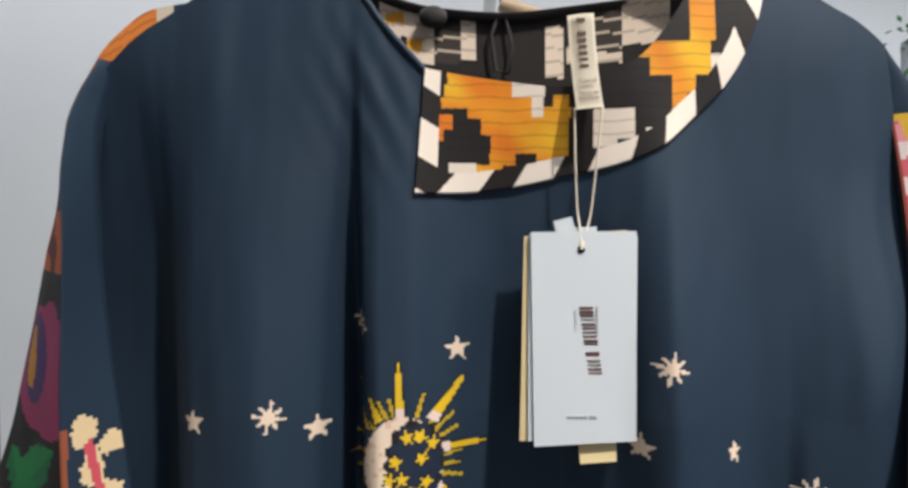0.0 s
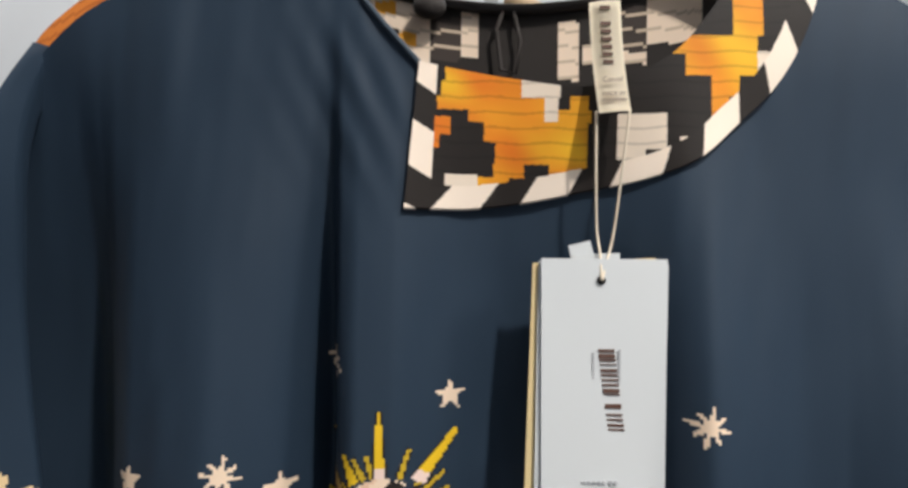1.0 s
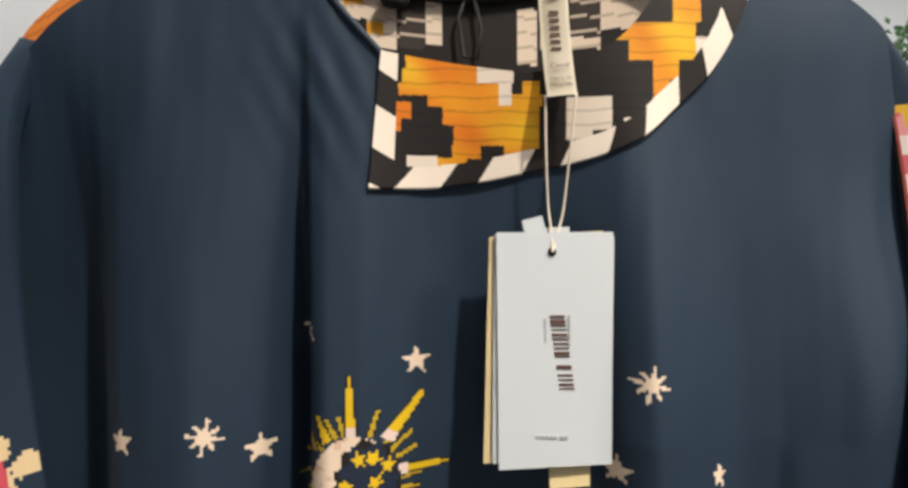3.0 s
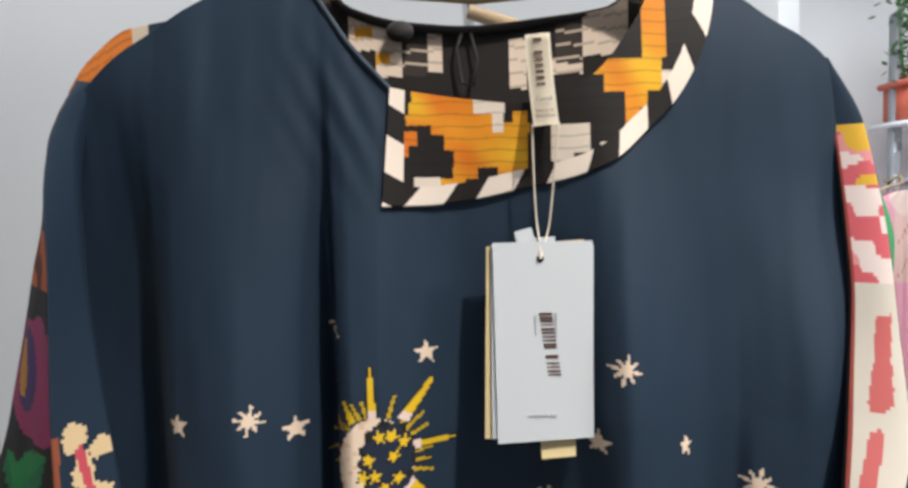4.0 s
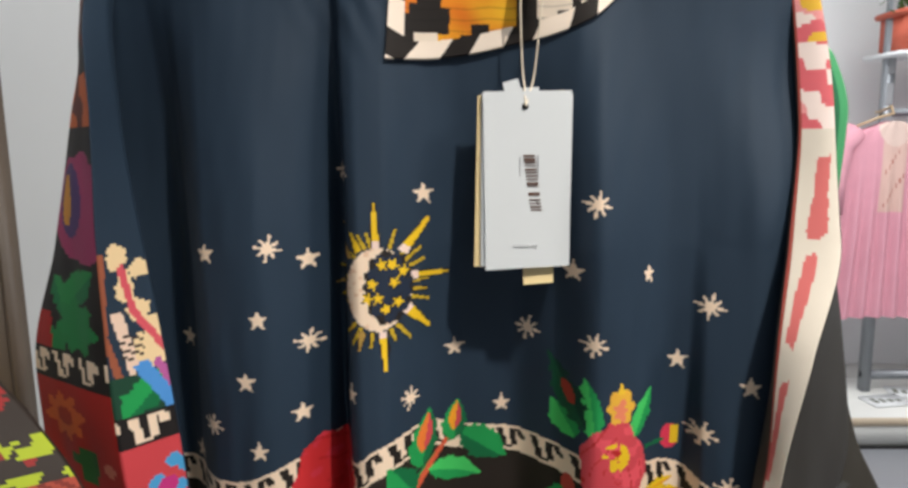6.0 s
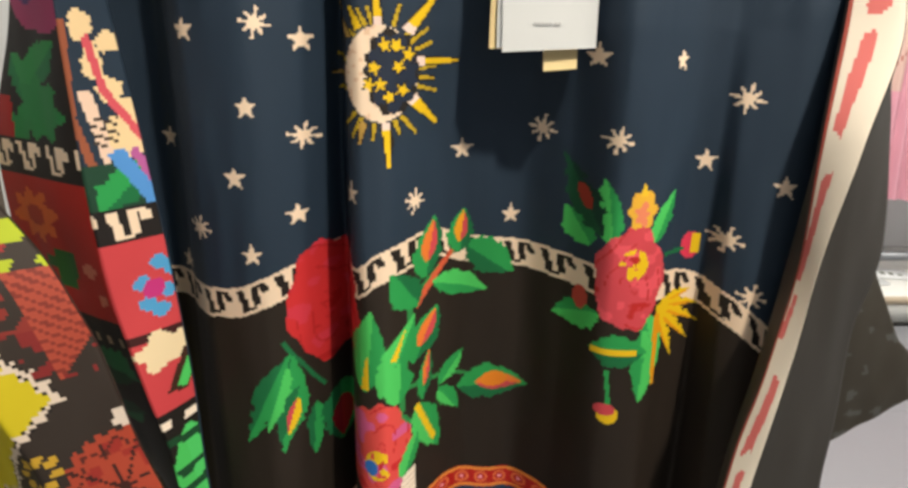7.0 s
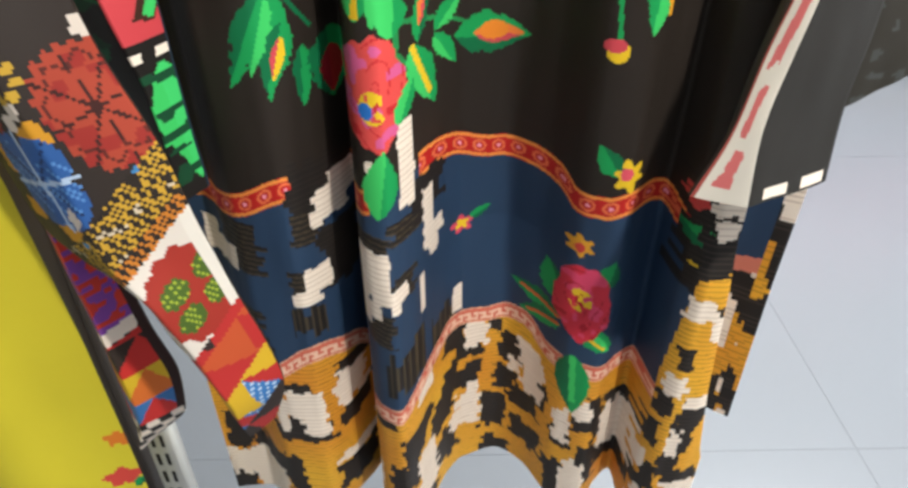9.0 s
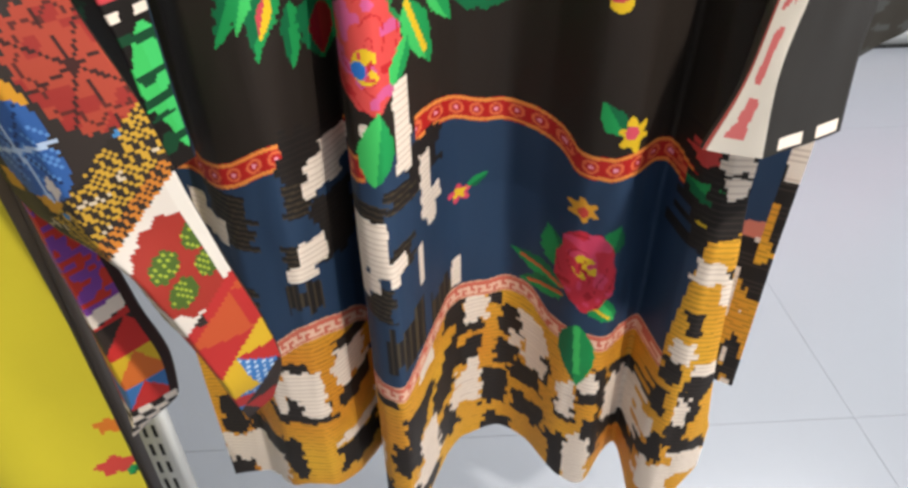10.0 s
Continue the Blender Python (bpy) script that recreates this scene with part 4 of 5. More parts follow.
for z, (ox, oy), crease, inner in RIGHT_ROWS:
    ny = oy - 0.6 * (oy - crease[1])
    RIGHT.append((z, (ox * (ny + 0.09) / (oy + 0.09), ny), crease, inner))
sleeve("sleeve", RIGHT, lin(62, 58, 54), right_sleeve_paint, kurta, "long sleeve, pale with red blots, dark lining side")


# ---- price tag on its string ----
price_tag = tagged(empty("price_tag", (0.074, 0.368, 1.346)), "white card price tag with barcode hanging on string", "price tag")


def card(name, corners, thick, mat, label, hole=None):
    """A thin card from its four corners (x, y, z), turned to the front."""
    bm = bmesh.new()
    f = [bm.verts.new(p) for p in corners]
    b = [bm.verts.new((p[0], p[1] + thick, p[2])) for p in corners]
    bm.faces.new(f)
    bm.faces.new(b[::-1])
    for i in range(4):
        bm.faces.new((f[i], b[i], b[(i + 1) % 4], f[(i + 1) % 4]))
    bmesh.ops.recalc_face_normals(bm, faces=bm.faces)
    return part(name, bm, mat, price_tag, label, False)


card("back_card", [(0.042, 0.3725, 1.354), (0.100, 0.3735, 1.357), (0.096, 0.3705, 1.239), (0.0385, 0.3685, 1.2385)], 0.0012, CREAM_CARD, "cream backing card")
card("middle_card", [(0.0445, 0.3705, 1.355), (0.1055, 0.3715, 1.354), (0.1035, 0.3685, 1.243), (0.043, 0.3665, 1.239)], 0.0008, CARD, "")
front_card = card("front_card", [(0.0455, 0.3685, 1.3565), (0.1045, 0.3695, 1.3565), (0.1035, 0.3665, 1.2390), (0.0462, 0.3645, 1.2365)], 0.0008, CARD, "smooth white front card")
card("size_stub", [(0.0715, 0.3745, 1.26), (0.0935, 0.3745, 1.26), (0.0930, 0.3695, 1.2265), (0.0725, 0.3695, 1.2250)], 0.001, CREAM_CARD, "cream paper stub")
card("top_tab", [(0.0588, 0.3735, 1.3625), (0.0690, 0.3735, 1.3650), (0.0728, 0.3735, 1.352), (0.0612, 0.3735, 1.350)], 0.001, CARD, "")
card("top_strip", [(0.0610, 0.3730, 1.3585), (0.083, 0.3730, 1.3592), (0.083, 0.3730, 1.350), (0.061, 0.3730, 1.350)], 0.001, CARD, "")
bm = bmesh.new()
bmesh.ops.create_cone(bm, cap_ends=True, segments=16, radius1=0.0021, radius2=0.0021, depth=0.0012, matrix=pose(0.0735, 0.3685, 1.3465, 90))
part("punch_hole", bm, DARK, front_card)
# barcode, turned on its side and slightly skewed
widths = (3, 4, 2, 1, 3, 2, 2, 2, 4, 1, 0, 5, 0, 2, 2, 3, 2)
zc = 1.3145
for i, w in enumerate(widths):
    if w:
        bm = bmesh.new()
        x0 = 0.0722 + 0.00030 * i
        box(bm, (x0, 0.3673 - 0.00004 * i, zc - 0.00042 * w), (x0 + 0.0076, 0.3677, zc))
        part("barcode_bar", bm, INK, front_card, "", False)
    zc -= 0.0023
for x0, z0, z1 in ((0.0694, 1.3005, 1.3140), (0.0815, 1.299, 1.3155), (0.0838, 1.2785, 1.2815)):
    for k in range(int((z1 - z0) / 0.0016)):
        bm = bmesh.new()
        box(bm, (x0, 0.3673, z0 + k * 0.0016), (x0 + 0.0012, 0.3677, z0 + k * 0.0016 + 0.0011))
        part("print_bar", bm, FAINT_INK, front_card, "", False)
for k in range(7):
    bm = bmesh.new()
    x0 = 0.0650 + 0.0023 * k + (0.001 if k > 4 else 0)
    box(bm, (x0, 0.3651, 1.2525), (x0 + 0.0015, 0.3665, 1.2538))
    part("print_bar", bm, FAINT_INK, front_card, "", False)
for pts in ([(0.070, 0.3665, 1.425), (0.0705, 0.369, 1.40), (0.0722, 0.3745, 1.37), (0.0732, 0.3705, 1.358), (0.0735, 0.3675, 1.3465)],
            [(0.0855, 0.3665, 1.426), (0.0830, 0.369, 1.40), (0.0795, 0.3745, 1.365), (0.0760, 0.3705, 1.354), (0.0738, 0.3675, 1.3465)]):
    t = np.linspace(0, 1, 30)
    base = np.linspace(0, 1, 5)
    line = [tuple(smooth_line(a, list(zip(base, [p[i] for p in pts]))) for i in range(3)) for a in t]
    part("string", tube([tuple(float(v) for v in p) for p in line], 0.00062, 6), STRING, price_tag, "thin cotton string")

# woven label
neck_label = tagged(empty("neck_label", (0.075, 0.36, 1.475)), "cream woven neck label with dark lettering hanging at the neck", "label")
hw = np.linspace(-0.5, 0.5, 8)
vv = np.linspace(0, 1, 16)
bm = bmesh.new()
grid = []
for a in vv:
    cx, cz = 0.0745 + 0.0035 * a, 1.478 - 0.054 * a
    yy = 0.3735 + 0.004 * math.sin(a * 3.1) - 0.010 * a
    grid.append([bm.verts.new((cx + 0.0148 * h, yy - 0.0015 * math.cos(h * math.pi), cz + 0.0012 * h)) for h in hw])
for r0, r1 in zip(grid, grid[1:]):
    for i in range(7):
        bm.faces.new((r0[i], r0[i + 1], r1[i + 1], r1[i]))
bmesh.ops.solidify(bm, geom=bm.faces[:], thickness=0.0006)
part("ribbon", bm, LABEL, neck_label)
# maker's mark as plain bars running down the ribbon
for k in range(8):
    a = 0.05 + 0.068 * k
    if k == 1:
        continue
    bm = bmesh.new()
    cx, cz = 0.0740 + 0.0035 * a, 1.478 - 0.054 * a
    box(bm, (cx - 0.0022, 0.3710 - 0.010 * a + 0.004 * math.sin(a * 3.1), cz - 0.0016), (cx + 0.0024, 0.3720 - 0.010 * a + 0.004 * math.sin(a * 3.1), cz))
    part("mark_bar", bm, INK, neck_label, "", False)


def lettering(words, x, y, z, size, parent, mat, roll=0.0):
    data = bpy.data.curves.new("lettering", "FONT")
    data.body, data.size, data.align_x = words, size, "CENTER"
    data.extrude = 0.0001
    ob = new("lettering", data)
    ob.matrix_world = pose(x, y, z, 90, 0, 0) @ pose(0, 0, 0, 0, 0, roll)
    deps = bpy.context.evaluated_depsgraph_get()
    me = bpy.data.meshes.new_from_object(ob.evaluated_get(deps))
    m = ob.matrix_world.copy()
    bpy.data.objects.remove(ob)
    me.transform(m)
    me.materials.clear()
    me.materials.append(mat)
    o = new("lettering", me)
    o.parent = parent
    o.matrix_parent_inverse = parent.matrix_basis.inverted()
    return o


lettering("Casual", 0.0772, 0.3655, 1.4385, 0.0036, neck_label, INK, 3)
lettering("MADE IN", 0.0775, 0.3640, 1.4318, 0.0026, neck_label, INK, 3)
lettering("PAKISTAN", 0.0777, 0.3635, 1.4288, 0.0024, neck_label, INK, 3)

# ---- hanger and rail ----
hanger = tagged(empty("clothes_hanger", (0.04, 0.43, 1.60)), "beige plastic clothes hanger with steel hook", "hanger")
arm = [(-0.19, 0.42, 1.455), (-0.13, 0.42, 1.488), (-0.06, 0.425, 1.522), (-0.01, 0.43, 1.545), (0.04, 0.432, 1.556), (0.09, 0.43, 1.545), (0.14, 0.425, 1.522), (0.20, 0.42, 1.482), (0.235, 0.42, 1.452)]
part("arm", tube(arm, lambda t: 0.0075, 10), HANGER, hanger)
part("cross_bar", tube([(-0.045, 0.428, 1.527), (-0.02, 0.43, 1.522), (0.04, 0.43, 1.516), (0.10, 0.43, 1.520), (0.125, 0.428, 1.528)], 0.005, 8), HANGER, hanger)
part("brace", tube([(0.035, 0.43, 1.516), (0.045, 0.43, 1.535), (0.05, 0.431, 1.552)], 0.004, 8), HANGER, hanger)
part("hook", tube([(0.04, 0.432, 1.553), (0.04, 0.432, 1.60), (0.04, 0.432, 1.635)] + [(0.04 + 0.016 * math.sin(a) , 0.432 , 1.652 - 0.018 * math.cos(a)) for a in np.linspace(0.1, 4.4, 14)], 0.0018, 8), STEEL, hanger, "bent steel hook")
rail = tagged(empty("clothes_rail", (0.045, 0.43, 1.654)), "chrome clothes rail arm fixed to the wall", "rail")
part("bar", tube([(0.036, 0.405, 1.6525), (0.036, 1.50, 1.6525)], 0.0085, 14), STEEL, rail)
bm = bmesh.new()
bmesh.ops.create_cone(bm, cap_ends=True, segments=24, radius1=0.028, radius2=0.028, depth=0.012, matrix=pose(0.036, 1.493, 1.6525, 90))
part("wall_plate", bm, STEEL, rail)

# ---- the shop ----
def slab(name, lo, hi, mat, label=""):
    bm = bmesh.new()
    box(bm, lo, hi)
    return tagged(part(name, bm, mat, None, label, False), label, "", "", "structure")


floor = slab("floor", (-2.6, -3.0, -0.1), (4.0, 3.6, -0.001), GROUT, "pale glossy white tiled floor")
slab("wall_back", (-2.6, 1.50, 0.0), (0.70, 1.62, 2.7), WALL, "white painted wall behind the garments")
slab("wall_far", (0.70, 3.4, 0.0), (4.0, 3.5, 2.7), WALL, "white far wall of the shop")
slab("wall_side", (0.70, 1.62, 0.0), (0.80, 3.4, 2.7), WALL, "white return wall")
slab("wall_right", (3.9, -3.0, 0.0), (4.0, 3.4, 2.7), WALL)
slab("wall_left", (-2.6, -3.0, 0.0), (-2.5, 1.50, 2.7), WALL)
slab("wall_near", (-2.5, -3.0, 0.0), (3.9, -2.9, 2.7), WALL)
slab("ceiling", (-2.6, -3.0, 2.7), (4.0, 3.6, 2.8), CEILING)


def slotted_post(x, y, top, mat, label, w=0.03):
    ob = tagged(empty("slotted_upright", (x, y, 0)), label, "upright")
    bm = bmesh.new()
    box(bm, (x - w / 2, y, 0), (x + w / 2, y + 0.03, top), 0.002)
    part("post", bm, mat, ob)
    z = 0.06
    while z < top - 0.05:
        for dx in (-0.006, 0.006):
            bm = bmesh.new()
            box(bm, (x + dx - 0.0022, y - 0.0008, z), (x + dx + 0.0022, y + 0.002, z + 0.022))
            part("slot", bm, DARK, ob, "", False)
        z += 0.036
    return ob


slotted_post(-0.357, 0.50, 0.80, WHITE_POST, "cream slotted steel upright standing behind the yellow kurta", 0.03)
upright = slotted_post(-0.562, 0.69, 1.62, BROWN_POST, "brown slotted upright of the rack by the wall", 0.09)
bm = bmesh.new()
box(bm, (-0.517, 0.689, 0.0), (-0.510, 0.721, 1.62), 0.001)
part("side_strip", bm, BROWN_POST, upright, "brown edge strip")


# ---- neighbouring garments on the rack ----
yellow = tagged(empty("embroidered_kurta", (-0.40, 0.30, 1.15)), "yellow kurta with densely embroidered multicolour sleeves", "kurta")
xg = np.arange(-0.62, -0.2379, 0.003)
zg = np.arange(0.42, 1.17, 0.003)
XG, ZG = np.meshgrid(xg, zg)
edge = np.interp(zg, [0.42, 0.611, 0.78, 0.92, 1.2], [-0.262, -0.262, -0.264, -0.270, -0.30])
XG = -0.62 + (XG + 0.62) / (0.382) * (edge[:, None] + 0.62)
YG = 0.295 + 0.012 * np.sin(XG * 40) + 0.02 * np.clip((XG + 0.30) / 0.06, 0, 1) ** 2
ug, vg = XG[:-1, :-1], ZG[:-1, :-1]
cg = Canvas(ug, vg, lin(210, 194, 48))
cg.disc(-0.272, 0.668, 0.010, 0.008, lin(216, 120, 40), 0, 0.2, 5)
cg.disc(-0.279, 0.618, 0.014, 0.011, lin(206, 70, 60), 0, 0.2, 5)
cg.leaf(-0.272, 0.60, 0.02, 0.008, 60)
sheet("body", np.stack([XG, YG, ZG], -1), cg.c, CLOTH, yellow, "plain mustard yellow body")
sheet("back", np.stack([XG - 0.05, YG + 0.05, ZG], -1)[:, ::2][::2], cg.c[::2, ::2][:len(zg[::2]) - 1, :len(xg[::2]) - 1], CLOTH, yellow)


def sleeve_a_paint(c, t):
    x, z = c.u, c.v
    n = blotch(x, z, 0.005, 2)
    c.put((z > 1.10) & (n > 0.60), lin(140, 36, 36))
    for zc in (1.142, 1.122):
        c.put((np.abs(z - zc) < 0.006) & (n > 0.35), lin(160, 176, 40))
    c.put((z < 1.10) & (z > 1.06) & (n > 0.66), lin(120, 34, 34))
    # yellow scalloped field with a crossed cream outline
    rim = ((-0.300, 1.096), (-0.262, 1.089), (-0.233, 1.079), (-0.219, 1.067), (-0.207, 1.051), (-0.221, 1.034), (-0.230, 1.018), (-0.234, 0.994), (-0.246, 0.984), (-0.262, 0.982))
    bound = np.interp(z, [q[1] for q in rim[::-1]], [q[0] for q in rim[::-1]])
    c.put((z > 0.983) & (z < 1.096) & (x < bound), lin(192, 176, 36))
    for (x0, z0), (x1, z1) in zip(rim[:-1], rim[1:]):
        c.stroke(x0, z0, x1, z1, 0.0034, lin(30, 26, 24))
        c.stroke(x0, z0, x1, z1, 0.0022, lin(206, 190, 176))
        for f in (0.0, 0.5):
            xm, zm = x0 + f * (x1 - x0), z0 + f * (z1 - z0)
            dx, dz = (z1 - z0), -(x1 - x0)
            d = math.hypot(dx, dz)
            c.stroke(xm - dx / d * 0.0036, zm - dz / d * 0.0036, xm + dx / d * 0.0036, zm + dz / d * 0.0036, 0.0022, lin(206, 190, 176))
    # ribbed orange strip along the edge
    strip = (t > 0.80) & (z > 1.058 + 0.12 * (t - 0.8)) & (z < 1.122)
    c.put(strip, lin(158, 66, 50))
    c.put(strip & (np.mod(z + 0.6 * x, 0.0048) < 0.0016), lin(118, 44, 36))
    c.put((t > 0.62) & (t < 0.80) & (z > 1.09) & (z < 1.15) & (n > 0.55), lin(128, 44, 38))
    for x0, z0, colour in ((-0.176, 1.025, lin(206, 192, 180)), (-0.180, 1.031, lin(206, 192, 180)), (-0.177, 1.048, lin(160, 54, 40)), (-0.213, 0.996, lin(206, 192, 180)), (-0.218, 0.987, lin(206, 192, 180)), (-0.229, 0.985, lin(120, 36, 38)), (-0.226, 0.976, lin(120, 36, 38))):
        c.rect(x0 - 0.0036, z0 - 0.0050, x0 + 0.0036, z0 + 0.0050, colour)
    for k in range(8):
        c.disc(-0.2155 + 0.0085 * math.cos(k * 0.785), 1.010 + 0.0095 * math.sin(k * 0.785), 0.0026, 0.0028, lin(186, 148, 50))
    # rust eight-leaved block
    p, q = c.local(-0.178, 0.988, 22)
    r = (np.abs(p / 0.0205) ** 2.6 + np.abs(q / 0.036) ** 2.6) ** (1 / 2.6)
    th = np.arctan2(q / 0.036, p / 0.0205)
    block = r < 1 + 0.04 * np.sign(np.sin(th * 22))
    c.put(block, lin(158, 62, 44))
    c.put(block & (blotch(x, z, 0.008, 5) > 0.62), lin(142, 42, 36))
    c.put(block & (np.abs(np.sin(th * 4)) * r < 0.10), lin(56, 26, 22))
    c.put(block & (np.abs(r - 0.62 - 0.25 * np.abs(np.sin(th * 4))) < 0.03), lin(84, 34, 28))
    # blue eight-leaved star with pale cross
    p, q = c.local(-0.213, 0.950, 14)
    r, th = np.hypot(p / 0.0235, q / 0.0345), np.arctan2(q / 0.0345, p / 0.0235)
    for x0, z0, a, b in ((-0.207, 0.980, 0.008, 0.009), (-0.234, 0.962, 0.007, 0.012), (-0.206, 0.918, 0.009, 0.008), (-0.232, 0.925, 0.006, 0.008)):
        c.disc(x0, z0, a, b, lin(196, 138, 36), 0, 0.15, 4)
    c.put(r < 0.70 + 0.32 * np.abs(np.sin(th * 2 + 0.2)) ** 0.6, lin(46, 86, 146))
    c.put((r < 0.9) & (np.mod(x + z, 0.0042) < 0.0015) & (np.mod(x - z, 0.0042) < 0.0022), lin(88, 132, 190))
    c.put((r < 1) & (np.abs(np.sin(th * 4)) * r < 0.06), lin(24, 40, 78))
    c.put((r < 0.95) & (np.abs(np.sin(th * 2 + 0.0)) * r < 0.085), lin(168, 186, 210))
    c.disc(-0.201, 0.928, 0.0042, 0.006, lin(206, 192, 180), 0, 0.2, 4)
    # beaded gold cuff band, white ground with a dotted round
    bandc = z - 1.05 * (x + 0.18)
    gold = (bandc < 0.938) & (bandc > 0.885) & (z > 0.85)
    c.put(gold, lin(40, 33, 28))
    bead = (np.mod(0.69 * x + 0.72 * z, 0.0038) < 0.0025) & (np.mod(bandc, 0.0050) < 0.0036)
    c.put(gold & bead & (blotch(x, z, 0.007, 6) > 0.24), lin(190, 148, 48))
    c.put(gold & bead & (blotch(x, z, 0.009, 7) > 0.74), lin(200, 182, 156))
    c.put(gold & bead & (bandc < 0.899), lin(190, 116, 40))
    c.put(gold & (blotch(x, z, 0.010, 9) > 0.89), lin(60, 120, 170))
    white = (bandc <= 0.885) & (z < 0.945)
    c.put(white, lin(208, 198, 188))
    c.disc(-0.148, 0.864, 0.0245, 0.034, lin(150, 46, 36), 18, 0.04, 18)
    for dx, dz in ((0.005, 0.015), (-0.011, 0.004), (0.010, -0.004), (-0.004, -0.016)):
        quarter = np.hypot((x + 0.148 - dx) / 0.0068, (z - 0.864 - dz) / 0.0092) < 1
        c.put(quarter, lin(70, 92, 34))
        c.put(quarter & (np.mod(x + z, 0.0040) < 0.0024) & (np.mod(x - z, 0.0040) < 0.0024), lin(150, 166, 52))
    c.put((white) & (t > 0.93), lin(214, 206, 196))
    c.put((white) & (t < 0.24) & (n > 0.45), lin(120, 110, 60))
    # triangles at the cuff
    tri = bandc < 0.793
    u2, v2 = 0.69 * x + 0.72 * z, bandc * 0.69
    c.put(tri, lin(172, 44, 42))
    saw = np.mod(u2 / 0.034, 1.0)
    row = np.mod(v2 / 0.030, 1.0)
    k = np.mod(np.floor(v2 / 0.030), 3)
    up = np.abs(saw - 0.5) * 2 < row
    c.put(tri & up & (k == 0), lin(48, 38, 34))
    c.put(tri & up & (k == 1), lin(198, 160, 38))
    c.put(tri & up & (k == 2), lin(182, 78, 42))
    blue = tri & ~up & (k == 1) & (saw > 0.3)
    c.put(blue, lin(56, 110, 170))
    c.put(blue & (np.mod(x, 0.004) < 0.0016) & (np.mod(z, 0.004) < 0.002), lin(180, 200, 220))
    c.c *= 0.94


SLEEVE_A = [(0.724, (-0.142, 0.285), (-0.138, 0.272), (-0.122, 0.285)), (0.763, (-0.162, 0.285), (-0.138, 0.258), (-0.110, 0.285)), (0.80, (-0.178, 0.285), (-0.148, 0.256), (-0.116, 0.285)),
            (0.856, (-0.200, 0.285), (-0.166, 0.256), (-0.131, 0.285)), (0.901, (-0.238, 0.285), (-0.190, 0.258), (-0.142, 0.285)), (0.955, (-0.250, 0.285), (-0.200, 0.260), (-0.154, 0.288)),
            (1.013, (-0.268, 0.288), (-0.215, 0.262), (-0.174, 0.290)), (1.052, (-0.285, 0.290), (-0.232, 0.264), (-0.183, 0.292)), (1.112, (-0.320, 0.292), (-0.258, 0.268), (-0.206, 0.296)),
            (1.150, (-0.35, 0.30), (-0.29, 0.280), (-0.236, 0.305)), (1.178, (-0.36, 0.32), (-0.31, 0.31), (-0.27, 0.318))]
sleeve("sleeve", SLEEVE_A, lin(46, 38, 34), sleeve_a_paint, yellow, "embroidered sleeve in red, blue, gold and white")


def sleeve_b_paint(c, t):
    x, z = c.u, c.v
    c.put(t > 0.90, lin(44, 26, 24))
    n = blotch(x, z, 0.004, 5)
    face = t <= 0.90
    c.put(face & (z > 0.805), lin(206, 58, 44))
    c.put(face & (z > 0.80) & (n > 0.52), lin(130, 70, 160))
    c.put(face & (np.abs(z - 0.797 - 0.3 * (x + 0.24)) < 0.006), WHITE)
    tri = face & (z < 0.79 + 0.3 * (x + 0.24))
    c.put(tri, lin(200, 48, 44))
    row = (0.79 - z) / 0.030
    k, f = np.mod(np.floor(row), 4), np.mod(row, 1)
    saw = np.abs(np.mod(x / 0.034, 1) - 0.5) * 2
    c.put(tri & (saw > f) & (k == 0), lin(52, 42, 36))
    c.put(tri & (saw > f) & (k == 1), lin(214, 176, 40))
    c.put(tri & (saw > f) & (k == 2), lin(62, 116, 176))
    c.put(tri & (saw <= f) & (k == 1), lin(214, 110, 44))
    tip = z < 0.705
    c.put(tip, BLACK)
    c.put(tip & (np.mod(np.floor(x / 0.008) + np.floor(z / 0.008), 2) < 1), WHITE)


SLEEVE_B = [(0.664, (-0.253, 0.318), (-0.249, 0.308), (-0.240, 0.318)), (0.70, (-0.254, 0.318), (-0.236, 0.300), (-0.207, 0.318)), (0.735, (-0.254, 0.318), (-0.232, 0.298), (-0.204, 0.318)),
            (0.79, (-0.255, 0.318), (-0.236, 0.298), (-0.214, 0.318)), (0.85, (-0.258, 0.318), (-0.240, 0.30), (-0.222, 0.318)), (0.92, (-0.264, 0.318), (-0.246, 0.30), (-0.235, 0.318)), (0.98, (-0.27, 0.32), (-0.26, 0.31), (-0.25, 0.32))]
sleeve("sleeve", SLEEVE_B, lin(44, 26, 24), sleeve_b_paint, yellow, "second embroidered sleeve with red and yellow triangles", 0.02)

# dark tunic hung behind, with a green shoulder
tunic = tagged(empty("dark_tunic", (0.30, 0.47, 1.42)), "blackish tunic with green shoulder hanging behind the kurta", "tunic")


def tunic_paint(c, t):
    c.put(c.v > 1.262, lin(36, 104, 70))
    c.put((c.v > 1.262) & (t > 0.9), lin(70, 150, 100))
    c.put((c.v < 1.10) & (t > 0.5) & (blotch(c.u, c.v, 0.010, 4) > 0.80), lin(66, 67, 66))


